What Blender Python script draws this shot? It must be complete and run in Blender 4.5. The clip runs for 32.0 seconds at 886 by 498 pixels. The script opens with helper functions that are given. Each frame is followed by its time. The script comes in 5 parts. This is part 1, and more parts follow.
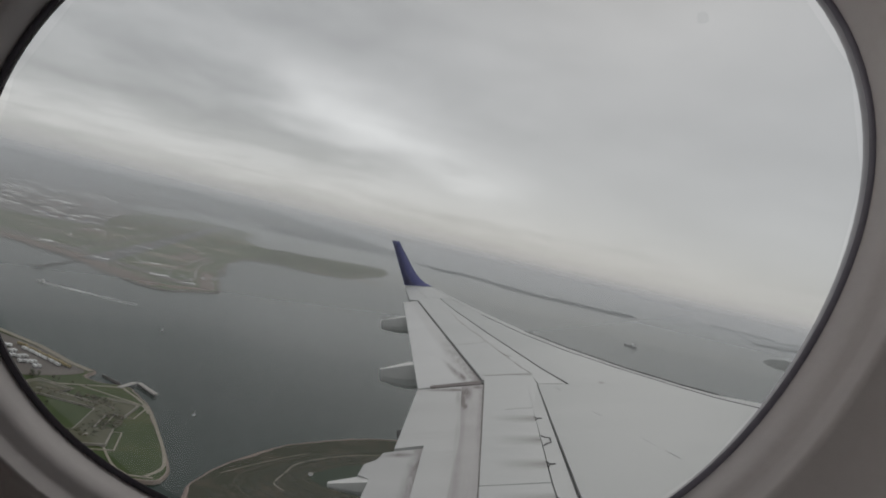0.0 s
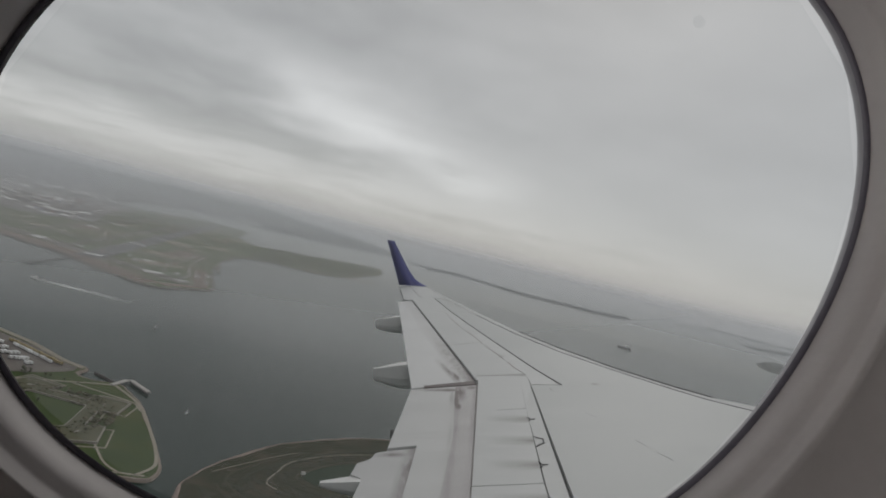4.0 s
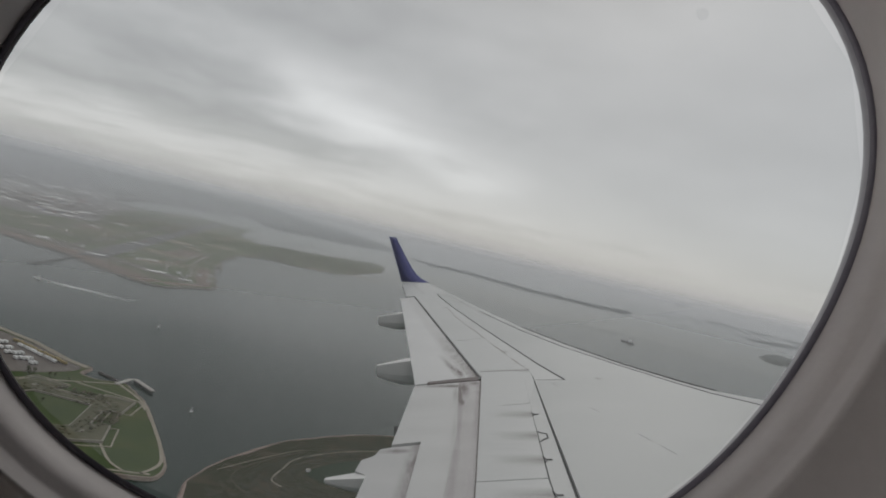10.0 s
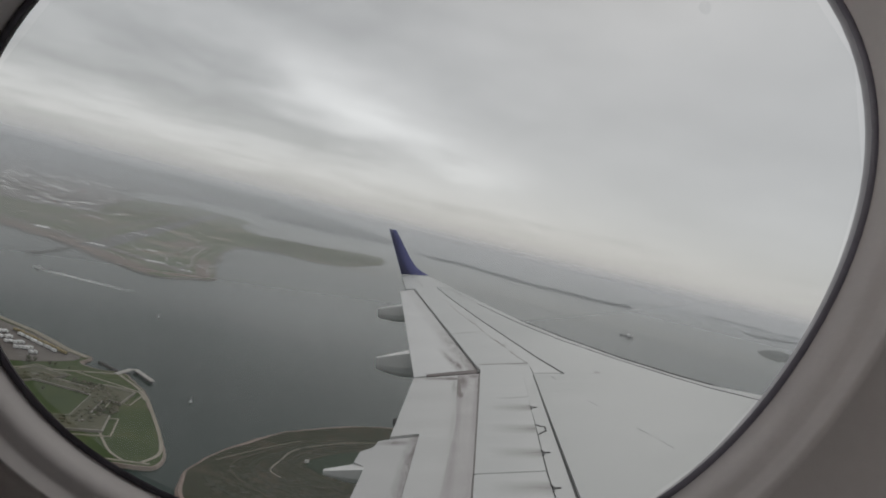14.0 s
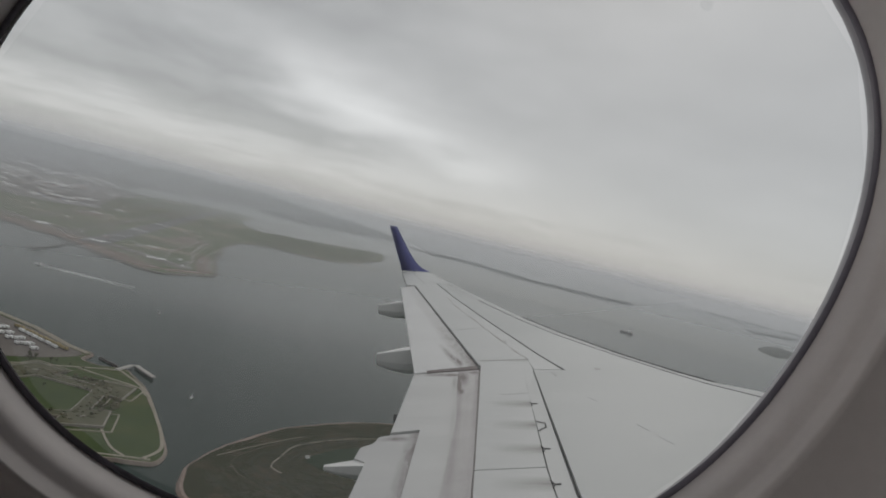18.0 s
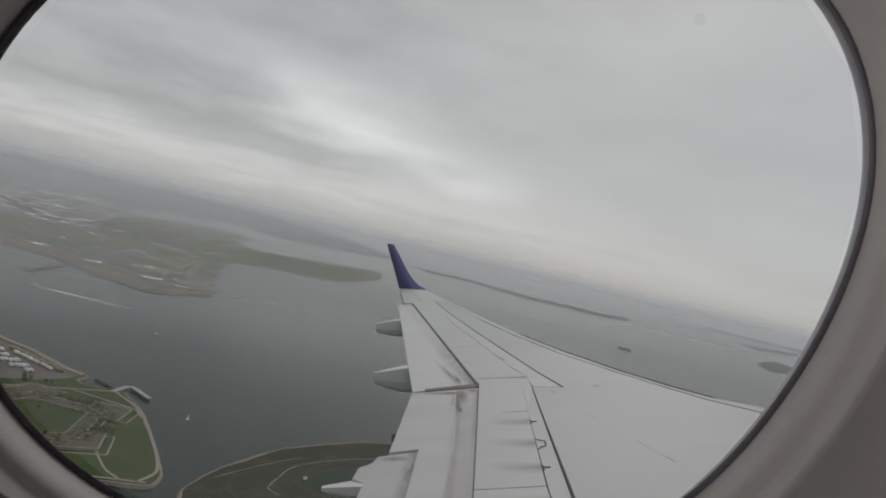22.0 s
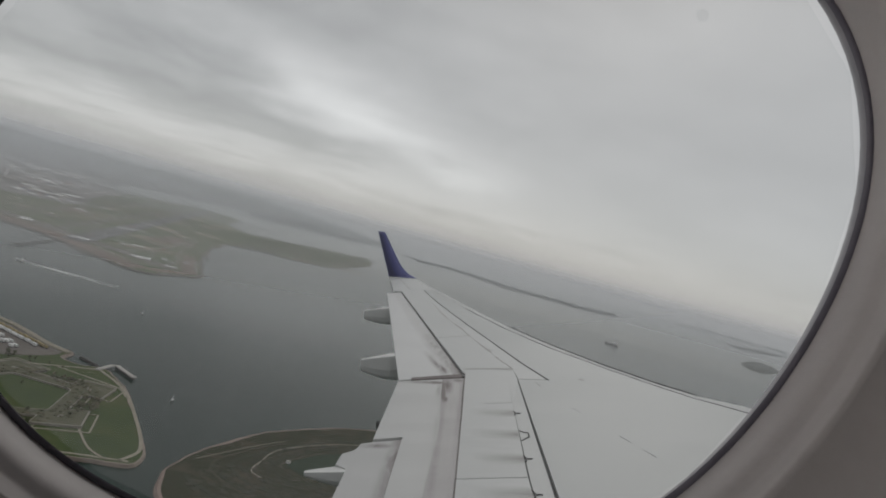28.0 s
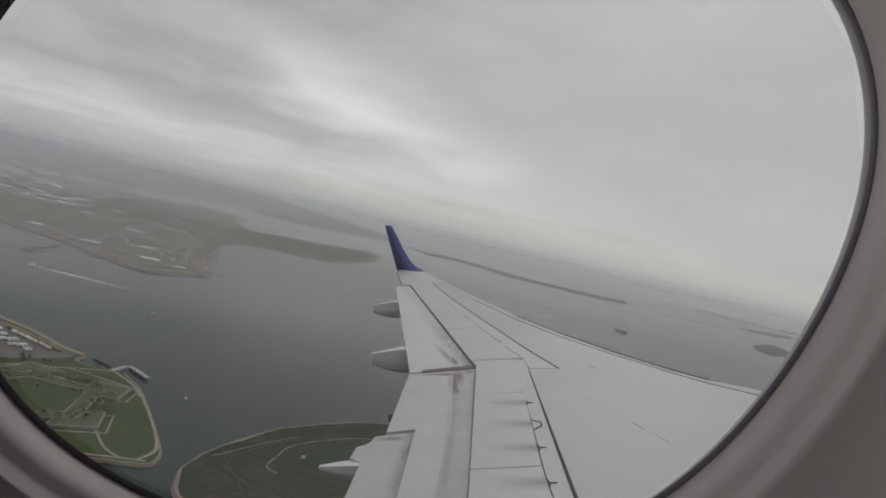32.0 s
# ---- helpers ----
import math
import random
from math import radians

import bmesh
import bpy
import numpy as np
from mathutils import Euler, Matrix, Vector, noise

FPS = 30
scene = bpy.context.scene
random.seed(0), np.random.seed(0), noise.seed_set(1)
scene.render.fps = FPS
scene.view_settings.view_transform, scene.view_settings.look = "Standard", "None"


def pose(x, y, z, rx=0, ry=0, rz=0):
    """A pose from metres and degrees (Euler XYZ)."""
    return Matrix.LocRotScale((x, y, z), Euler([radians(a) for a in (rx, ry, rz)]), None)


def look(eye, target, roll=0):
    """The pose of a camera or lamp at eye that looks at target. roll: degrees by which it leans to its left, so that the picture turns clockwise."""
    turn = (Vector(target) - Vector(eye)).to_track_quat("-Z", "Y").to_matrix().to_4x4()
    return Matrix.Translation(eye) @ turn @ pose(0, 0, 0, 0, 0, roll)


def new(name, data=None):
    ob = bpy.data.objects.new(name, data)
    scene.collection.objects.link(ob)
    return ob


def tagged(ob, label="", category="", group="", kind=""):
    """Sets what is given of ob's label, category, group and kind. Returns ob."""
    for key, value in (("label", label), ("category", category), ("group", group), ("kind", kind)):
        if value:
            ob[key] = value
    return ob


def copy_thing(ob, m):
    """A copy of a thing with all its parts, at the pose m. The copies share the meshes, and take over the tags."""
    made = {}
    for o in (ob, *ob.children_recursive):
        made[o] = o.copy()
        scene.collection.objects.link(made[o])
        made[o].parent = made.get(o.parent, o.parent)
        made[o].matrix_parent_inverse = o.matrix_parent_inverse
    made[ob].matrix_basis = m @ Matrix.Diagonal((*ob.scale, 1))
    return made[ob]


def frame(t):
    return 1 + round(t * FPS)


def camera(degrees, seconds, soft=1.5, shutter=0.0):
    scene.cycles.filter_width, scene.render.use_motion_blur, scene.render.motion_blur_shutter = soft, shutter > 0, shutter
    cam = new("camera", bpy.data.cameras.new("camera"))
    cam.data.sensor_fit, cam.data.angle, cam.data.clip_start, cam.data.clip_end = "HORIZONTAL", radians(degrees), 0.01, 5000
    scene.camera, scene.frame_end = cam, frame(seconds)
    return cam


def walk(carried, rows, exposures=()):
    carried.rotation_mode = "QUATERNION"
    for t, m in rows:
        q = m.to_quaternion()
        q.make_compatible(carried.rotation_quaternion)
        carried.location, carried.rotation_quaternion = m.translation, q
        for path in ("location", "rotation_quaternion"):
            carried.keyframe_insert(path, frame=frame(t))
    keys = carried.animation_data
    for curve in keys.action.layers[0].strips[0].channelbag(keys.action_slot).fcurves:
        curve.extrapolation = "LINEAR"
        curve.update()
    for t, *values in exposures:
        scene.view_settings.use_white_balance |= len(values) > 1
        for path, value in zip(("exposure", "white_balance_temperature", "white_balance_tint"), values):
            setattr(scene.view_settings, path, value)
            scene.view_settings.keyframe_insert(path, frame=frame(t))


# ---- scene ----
cam = camera(71.2, 32.0, 1.9)
ALT = 100.0  # height of the eye over the harbour
ROWS = [
    (0, pose(0.0001, -0.0023, 99.9991, 89.97, -13.15, 0.34)),
    (0.5, pose(0.0001, -0.0022, 99.9991, 89.88, -12.72, 0.39)),
    (1, pose(0.0001, -0.0021, 99.9992, 89.93, -13.01, 0.24)),
    (1.5, pose(0.0002, -0.0020, 99.9992, 89.82, -13.37, 0.09)),
    (2, pose(0.0002, -0.0020, 99.9993, 89.94, -13.58, 0.05)),
    (2.5, pose(0.0002, -0.0019, 99.9994, 89.70, -13.58, 0.07)),
    (4.5, pose(0.0002, -0.0016, 99.9996, 90.15, -13.72, -0.17)),
    (5, pose(0.0002, -0.0015, 99.9996, 89.99, -13.70, -0.14)),
    (5.5, pose(0.0002, -0.0014, 99.9997, 89.89, -13.34, -0.20)),
    (6, pose(0.0002, -0.0013, 99.9997, 89.88, -13.41, 0.00)),
    (6.5, pose(0.0002, -0.0011, 99.9998, 89.91, -13.71, 0.04)),
    (7, pose(0.0001, -0.0009, 99.9999, 89.88, -13.60, -0.12)),
    (7.5, pose(0.0000, -0.0007, 100.0000, 89.89, -13.35, 0.01)),
    (8, pose(-0.0000, -0.0005, 100.0000, 89.85, -13.54, -0.03)),
    (8.5, pose(-0.0001, -0.0003, 100.0001, 89.78, -13.70, -0.14)),
    (9, pose(-0.0001, -0.0000, 100.0002, 89.72, -13.33, -0.16)),
    (9.5, pose(-0.0001, -0.0000, 100.0002, 89.67, -13.30, -0.14)),
    (10, pose(-0.0001, -0.0000, 100.0001, 89.68, -13.10, 0.05)),
    (10.5, pose(-0.0001, -0.0000, 100.0001, 89.42, -13.16, 0.20)),
    (11, pose(-0.0001, -0.0000, 100.0001, 89.30, -13.20, 0.32)),
    (11.5, pose(-0.0001, -0.0000, 100.0001, 89.20, -13.21, 0.36)),
    (12, pose(-0.0000, -0.0000, 100.0000, 89.15, -13.20, 0.38)),
    (12.5, pose(-0.0000, -0.0000, 100.0000, 89.20, -13.38, 0.28)),
    (13, pose(0.0000, 0.0000, 100.0000, 89.18, -13.50, 0.19)),
    (13.5, pose(0.0000, 0.0001, 100.0001, 89.12, -13.32, 0.16)),
    (14, pose(0.0001, 0.0003, 100.0002, 89.02, -13.56, 0.06)),
    (14.5, pose(0.0001, 0.0004, 100.0003, 89.03, -13.53, 0.17)),
    (16.5, pose(0.0002, 0.0010, 100.0006, 88.98, -13.00, 0.26)),
    (17, pose(0.0002, 0.0011, 100.0007, 88.83, -12.70, 0.26)),
    (17.5, pose(0.0002, 0.0013, 100.0008, 88.75, -13.08, 0.19)),
    (18, pose(0.0003, 0.0014, 100.0009, 88.67, -13.60, 0.11)),
    (18.5, pose(0.0003, 0.0016, 100.0009, 88.59, -13.59, 0.17)),
    (19, pose(0.0003, 0.0017, 100.0010, 88.64, -13.80, 0.03)),
    (19.5, pose(0.0004, 0.0020, 100.0010, 88.63, -13.54, 0.16)),
    (20, pose(0.0004, 0.0023, 100.0009, 88.60, -13.50, 0.02)),
    (20.5, pose(0.0005, 0.0023, 100.0007, 88.68, -13.32, -0.06)),
    (21, pose(0.0005, 0.0023, 100.0005, 89.44, -13.08, -0.02)),
    (21.5, pose(0.0005, 0.0024, 100.0003, 90.18, -12.99, -0.06)),
    (22, pose(0.0005, 0.0024, 100.0001, 90.36, -13.10, -0.16)),
    (22.5, pose(0.0006, 0.0024, 99.9999, 89.89, -13.39, -0.31)),
    (23, pose(0.0006, 0.0025, 99.9998, 89.56, -14.11, -0.29)),
    (23.5, pose(0.0006, 0.0028, 99.9998, 89.53, -13.99, -0.42)),
    (24, pose(0.0006, 0.0031, 99.9999, 89.31, -13.72, -0.27)),
    (24.5, pose(0.0006, 0.0033, 99.9999, 89.29, -13.81, -0.39)),
    (25, pose(0.0006, 0.0036, 100.0000, 89.38, -13.92, -0.30)),
    (25.5, pose(0.0006, 0.0039, 100.0000, 89.51, -14.16, -0.67)),
    (27.5, pose(0.0006, 0.0051, 100.0002, 89.89, -15.13, -1.28)),
    (28, pose(0.0006, 0.0054, 100.0003, 89.62, -15.17, -1.03)),
    (28.5, pose(0.0008, 0.0060, 99.9999, 89.49, -14.85, -0.85)),
    (29, pose(0.0009, 0.0067, 99.9996, 89.49, -15.03, -0.95)),
    (29.5, pose(0.0011, 0.0074, 99.9993, 89.42, -15.09, -1.03)),
    (30, pose(0.0012, 0.0080, 99.9989, 89.35, -14.91, -0.97)),
    (30.5, pose(0.0011, 0.0070, 99.9993, 89.35, -15.02, -0.94)),
    (31, pose(0.0009, 0.0059, 99.9997, 89.47, -14.95, -0.90)),
    (31.5, pose(0.0008, 0.0049, 100.0001, 89.49, -14.63, -0.82)),
    (32, pose(0.0006, 0.0038, 100.0005, 88.72, -13.40, -0.37)),
]
walk(cam, ROWS, [(0, -0.02), (2.5, -0.02), (5, -0.04), (7, 0.0), (9, 0.06), (11, 0.06), (14, 0.07), (20, 0.02), (32, 0.01)])

# frame of the aircraft: X ahead, Y out through the window, Z up; origin at the eye
CRAFT = Matrix.Translation((0, 0, ALT)) @ Matrix.Rotation(radians(-0.8), 4, "X") @ Matrix.Rotation(radians(-13.5), 4, "Y")

# ---- sky and sun ----
SUN_UP, SUN_AZ = radians(38), radians(10)
world = bpy.data.worlds.new("overcast")
scene.world = world
world.use_nodes = True
wt = world.node_tree
wt.nodes.clear()


def node(tree, kind, **sockets):
    n = tree.nodes.new(kind)
    for k, v in sockets.items():
        n.inputs[k.replace("_", " ")].default_value = v
    return n


def math_node(tree, op, a, b=None, clamp=False):
    n = tree.nodes.new("ShaderNodeMath")
    n.operation, n.use_clamp = op, clamp
    for i, v in enumerate((a, b)):
        if v is None:
            continue
        if isinstance(v, (int, float)):
            n.inputs[i].default_value = v
        else:
            tree.links.new(v, n.inputs[i])
    return n.outputs[0]


def ramp(tree, fac, stops):
    n = tree.nodes.new("ShaderNodeValToRGB")
    els = n.color_ramp.elements
    while len(els) < len(stops):
        els.new(0.5)
    for e, (p, c) in zip(els, stops):
        e.position, e.color = p, (*c, 1)
    tree.links.new(fac, n.inputs[0])
    return n.outputs[0]


def mix(tree, fac, a, b, mode="MIX"):
    n = tree.nodes.new("ShaderNodeMix")
    n.data_type, n.blend_type = "RGBA", mode
    for s, v in ((n.inputs[0], fac), (n.inputs[6], a), (n.inputs[7], b)):
        if isinstance(v, (int, float)):
            s.default_value = v
        elif isinstance(v, tuple):
            s.default_value = (*v, 1)
        else:
            tree.links.new(v, s)
    return n.outputs[2]


def bell(tree, v, centre, width):
    """1 at the centre, falling off smoothly on both sides."""
    d = math_node(tree, "MULTIPLY", math_node(tree, "SUBTRACT", v, centre), 1.0 / width)
    return math_node(tree, "POWER", 2.718, math_node(tree, "MULTIPLY", math_node(tree, "MULTIPLY", d, d), -1.0))


def add_up(tree, *terms):
    total = terms[0]
    for v in terms[1:]:
        total = math_node(tree, "ADD", total, v)
    return total


co = wt.nodes.new("ShaderNodeTexCoord")
sep = wt.nodes.new("ShaderNodeSeparateXYZ")
wt.links.new(co.outputs["Generated"], sep.inputs[0])
# cloud base: a layer overhead, seen in perspective, so that its rolls crowd together towards the horizon
up = math_node(wt, "ADD", math_node(wt, "MAXIMUM", sep.outputs[2], 0.0), 0.11)
uv = wt.nodes.new("ShaderNodeCombineXYZ")
wt.links.new(math_node(wt, "DIVIDE", sep.outputs[0], up), uv.inputs[0])
wt.links.new(math_node(wt, "DIVIDE", sep.outputs[1], up), uv.inputs[1])
turn = wt.nodes.new("ShaderNodeMapping")
turn.inputs["Location"].default_value = (3.4, 1.2, 0)
turn.inputs["Rotation"].default_value = (0, 0, radians(14))
turn.inputs["Scale"].default_value = (0.62, 0.95, 1)
wt.links.new(uv.outputs[0], turn.inputs[0])
big = node(wt, "ShaderNodeTexNoise", Scale=0.55, Detail=2.5, Roughness=0.5, Distortion=0.25)
fine = node(wt, "ShaderNodeTexNoise", Scale=1.7, Detail=5.0, Roughness=0.52, Distortion=0.3)
puff = node(wt, "ShaderNodeTexNoise", Scale=4.6, Detail=6.0, Roughness=0.5, Distortion=0.0)
for n in (big, fine):
    wt.links.new(turn.outputs[0], n.inputs["Vector"])
flat = wt.nodes.new("ShaderNodeMapping")
flat.inputs["Scale"].default_value = (0.8, 0.8, 2.3)
flat.inputs["Rotation"].default_value = (0, radians(-9), 0)
wt.links.new(co.outputs["Generated"], flat.inputs[0])
wt.links.new(flat.outputs[0], puff.inputs["Vector"])
wisp = node(wt, "ShaderNodeTexNoise", Scale=11.0, Detail=7.0, Roughness=0.58, Distortion=0.3)
wt.links.new(flat.outputs[0], wisp.inputs["Vector"])
side, high = math_node(wt, "ARCTAN2", sep.outputs[0], sep.outputs[1]), sep.outputs[2]
lumps = add_up(wt, math_node(wt, "MULTIPLY", math_node(wt, "SUBTRACT", big.outputs[0], 0.5), 0.7), math_node(wt, "MULTIPLY", math_node(wt, "SUBTRACT", fine.outputs[0], 0.5), 0.5), math_node(wt, "MULTIPLY", math_node(wt, "SUBTRACT", puff.outputs[0], 0.5), 1.1))
bumpy = math_node(wt, "ADD", high, math_node(wt, "ADD", math_node(wt, "MULTIPLY", math_node(wt, "SUBTRACT", fine.outputs[0], 0.5), 0.10), math_node(wt, "MULTIPLY", math_node(wt, "SUBTRACT", puff.outputs[0], 0.5), 0.06)))
west = math_node(wt, "MULTIPLY", math_node(wt, "SUBTRACT", 0.35, side), 1.4, True)
# brighter rolls low in the west, a greyer lane over them, and the sun's glow where the cloud is thin
roll = math_node(wt, "MULTIPLY", math_node(wt, "MULTIPLY", bell(wt, bumpy, 0.064, 0.026), 0.12), math_node(wt, "ADD", west, 0.10))
lane = math_node(wt, "MULTIPLY", math_node(wt, "MULTIPLY", bell(wt, bumpy, 0.110, 0.028), -0.045), west)
tilt = math_node(wt, "ADD", bumpy, math_node(wt, "MULTIPLY", side, 0.16))
glow = math_node(wt, "MULTIPLY", math_node(wt, "MULTIPLY", bell(wt, tilt, 0.136, 0.045), bell(wt, side, -0.20, 0.28)), math_node(wt, "MULTIPLY", math_node(wt, "SUBTRACT", puff.outputs[0], 0.22, True), 0.60))
rough_sky = math_node(wt, "MULTIPLY", lumps, math_node(wt, "ADD", math_node(wt, "MULTIPLY", west, 0.09), 0.12))
wisps = math_node(wt, "MULTIPLY", math_node(wt, "SUBTRACT", wisp.outputs[0], 0.5), math_node(wt, "ADD", math_node(wt, "MULTIPLY", west, 0.11), 0.035))
light = add_up(wt, math_node(wt, "SUBTRACT", 0.458, math_node(wt, "MULTIPLY", math_node(wt, "MULTIPLY", west, math_node(wt, "MULTIPLY", high, 3.0, True)), 0.05)), roll, lane, glow, rough_sky, wisps)
light = math_node(wt, "MAXIMUM", light, 0.2)
tone = wt.nodes.new("ShaderNodeCombineXYZ")
for k, c in enumerate((0.996, 1.0, 0.994)):
    wt.links.new(math_node(wt, "MULTIPLY", light, c), tone.inputs[k])
haze = ramp(wt, math_node(wt, "ADD", math_node(wt, "MULTIPLY", high, 2.0), 0.5),
            [(0.40, (0.20, 0.22, 0.225)), (0.49, (0.30, 0.315, 0.335)), (0.508, (0.37, 0.38, 0.40)), (0.535, (0.445, 0.45, 0.453))])
low = math_node(wt, "MULTIPLY", math_node(wt, "SUBTRACT", high, 0.010), 22.0, True)
sky_col = mix(wt, low, haze, tone.outputs[0])
air = wt.nodes.new("ShaderNodeTexSky")
air.sky_type, air.sun_disc, air.sun_elevation, air.sun_rotation = "NISHITA", False, SUN_UP, SUN_AZ
air_col = mix(wt, 1.0, air.outputs[0], (0.10, 0.10, 0.10), "MULTIPLY")
bg = wt.nodes.new("ShaderNodeBackground")
wt.links.new(mix(wt, 0.94, air_col, sky_col), bg.inputs[0])
bg.inputs[1].default_value = 1.0
wo = wt.nodes.new("ShaderNodeOutputWorld")
wt.links.new(bg.outputs[0], wo.inputs[0])

sun = new("sun", bpy.data.lights.new("sun", "SUN"))
sun.data.energy, sun.data.angle, sun.data.color = 0.6, radians(25), (1.0, 0.97, 0.93)
sun.matrix_world = look((0, 0, 0), (-math.sin(SUN_AZ) * math.cos(SUN_UP), -math.cos(SUN_AZ) * math.cos(SUN_UP), -math.sin(SUN_UP)))


# added fill lamp, unseen on the far side of the cabin, brightens the window reveal
reveal_fill = new("reveal_fill_lamp", bpy.data.lights.new("reveal_fill_lamp", "AREA"))
reveal_fill.data.shape, reveal_fill.data.size, reveal_fill.data.size_y = "RECTANGLE", 2.4, 0.5
reveal_fill.data.energy, reveal_fill.data.color = 265.0, (1.0, 0.98, 0.96)
reveal_fill.matrix_world = CRAFT @ Matrix.Translation((-5.6, -2.755, -0.10)) @ Matrix.Rotation(radians(90), 4, "X")

# ---- materials ----
def surface(name, low_c, high_c, scale=1.0, rough=0.6, bump=0.0, metal=0.0, fine_scale=12.0, stretch=(1, 1, 1), contrast=0.18, vary=0.0):
    """A material that wanders between two colours at two scales, with fine relief."""
    m = bpy.data.materials.new(name)
    m.use_nodes = True
    t = m.node_tree
    b = t.nodes["Principled BSDF"]
    tc = t.nodes.new("ShaderNodeTexCoord")
    mp = t.nodes.new("ShaderNodeMapping")
    mp.inputs["Scale"].default_value = stretch
    t.links.new(tc.outputs["Object"], mp.inputs[0])
    n1 = node(t, "ShaderNodeTexNoise", Scale=scale, Detail=5.0, Roughness=0.6)
    n2 = node(t, "ShaderNodeTexNoise", Scale=scale * fine_scale, Detail=4.0, Roughness=0.65)
    for n in (n1, n2):
        t.links.new(mp.outputs[0], n.inputs["Vector"])
    f = math_node(t, "ADD", math_node(t, "MULTIPLY", n1.outputs[0], 0.65), math_node(t, "MULTIPLY", n2.outputs[0], 0.35))
    col = ramp(t, f, [(0.5 - contrast, low_c), (0.5 + contrast, high_c)])
    if vary:
        oi = t.nodes.new("ShaderNodeObjectInfo")
        v = ramp(t, oi.outputs["Random"], [(0, (1 - vary,) * 3), (1, (1 + vary * 0.5,) * 3)])
        col = mix(t, 1.0, col, v, "MULTIPLY")
    t.links.new(col, b.inputs["Base Color"])
    b.inputs["Roughness"].default_value, b.inputs["Metallic"].default_value = rough, metal
    if bump:
        bp = node(t, "ShaderNodeBump", Strength=bump, Distance=0.02)
        t.links.new(n2.outputs[0], bp.inputs["Height"])
        t.links.new(bp.outputs[0], b.inputs["Normal"])
    return m


def add_grime(m, kind, spec, spots=(), soft=0.0):
    """Streaks of oil and dust on a painted wing panel: along its hinge line, or trailing back from hinge brackets."""
    t = m.node_tree
    b = t.nodes["Principled BSDF"]
    clean = b.inputs["Base Color"].links[0].from_socket
    tc = t.nodes.new("ShaderNodeTexCoord")
    s = t.nodes.new("ShaderNodeSeparateXYZ")
    t.links.new(tc.outputs["Object"], s.inputs[0])
    mp = t.nodes.new("ShaderNodeMapping")
    t.links.new(tc.outputs["Object"], mp.inputs[0])
    smear = node(t, "ShaderNodeTexNoise", Scale=8.0, Detail=6.0, Roughness=0.6, Distortion=1.2)
    t.links.new(mp.outputs[0], smear.inputs["Vector"])
    x, y = s.outputs[0], s.outputs[1]
    if kind == "hinge":
        mp.inputs["Scale"].default_value = (2.0, 0.45, 1)
        x0, y0, slope, width, strong_y, spread = spec
        line = math_node(t, "ADD", math_node(t, "MULTIPLY", math_node(t, "SUBTRACT", y, y0), slope), x0)
        near = math_node(t, "SUBTRACT", 1.0, math_node(t, "DIVIDE", math_node(t, "SUBTRACT", line, x), width), True)
        far = math_node(t, "MULTIPLY", math_node(t, "ABSOLUTE", math_node(t, "SUBTRACT", y, strong_y)), 1.0 / spread)
        along = math_node(t, "ADD", math_node(t, "SUBTRACT", 1.0, far, True), 0.34)
        mask = math_node(t, "MULTIPLY", math_node(t, "MULTIPLY", near, along), math_node(t, "MULTIPLY", math_node(t, "SUBTRACT", smear.outputs[0], 0.18), 1.9), True)
        for cx, cy, rx, ry, power, lean in spots:
            shift = math_node(t, "ADD", math_node(t, "MULTIPLY", math_node(t, "SUBTRACT", y, cy), lean), cx)
            sx = math_node(t, "SUBTRACT", 1.0, math_node(t, "DIVIDE", math_node(t, "ABSOLUTE", math_node(t, "SUBTRACT", x, shift)), rx), True)
            sy = math_node(t, "SUBTRACT", 1.0, math_node(t, "DIVIDE", math_node(t, "ABSOLUTE", math_node(t, "SUBTRACT", y, cy)), ry), True)
            blot = math_node(t, "MULTIPLY", math_node(t, "MULTIPLY", sx, sy), math_node(t, "MULTIPLY", math_node(t, "SUBTRACT", smear.outputs[0], 0.12), power), True)
            mask = math_node(t, "MAXIMUM", mask, blot)
        if soft:
            mask = math_node(t, "MAXIMUM", mask, math_node(t, "MULTIPLY", math_node(t, "MULTIPLY", near, 2.6, True), soft))
        dark = (0.105, 0.080, 0.077)
    else:
        mp.inputs["Scale"].default_value = (0.5, 2.2, 1)
        mask = None
        for hx, hy in spec:
            side = math_node(t, "SUBTRACT", 1.0, math_node(t, "MULTIPLY", math_node(t, "ABSOLUTE", math_node(t, "SUBTRACT", y, hy)), 9.0), True)
            back = math_node(t, "SUBTRACT", 1.0, math_node(t, "MULTIPLY", math_node(t, "SUBTRACT", hx, x), 2.8), True)
            one = math_node(t, "MULTIPLY", side, back)
            mask = one if mask is None else math_node(t, "ADD", mask, one, True)
        mask = math_node(t, "MULTIPLY", mask, math_node(t, "MULTIPLY", smear.outputs[0], 1.7), True)
        dark = (0.20, 0.192, 0.18)
    t.links.new(mix(t, mask, clean, dark), b.inputs["Base Color"])
    return m


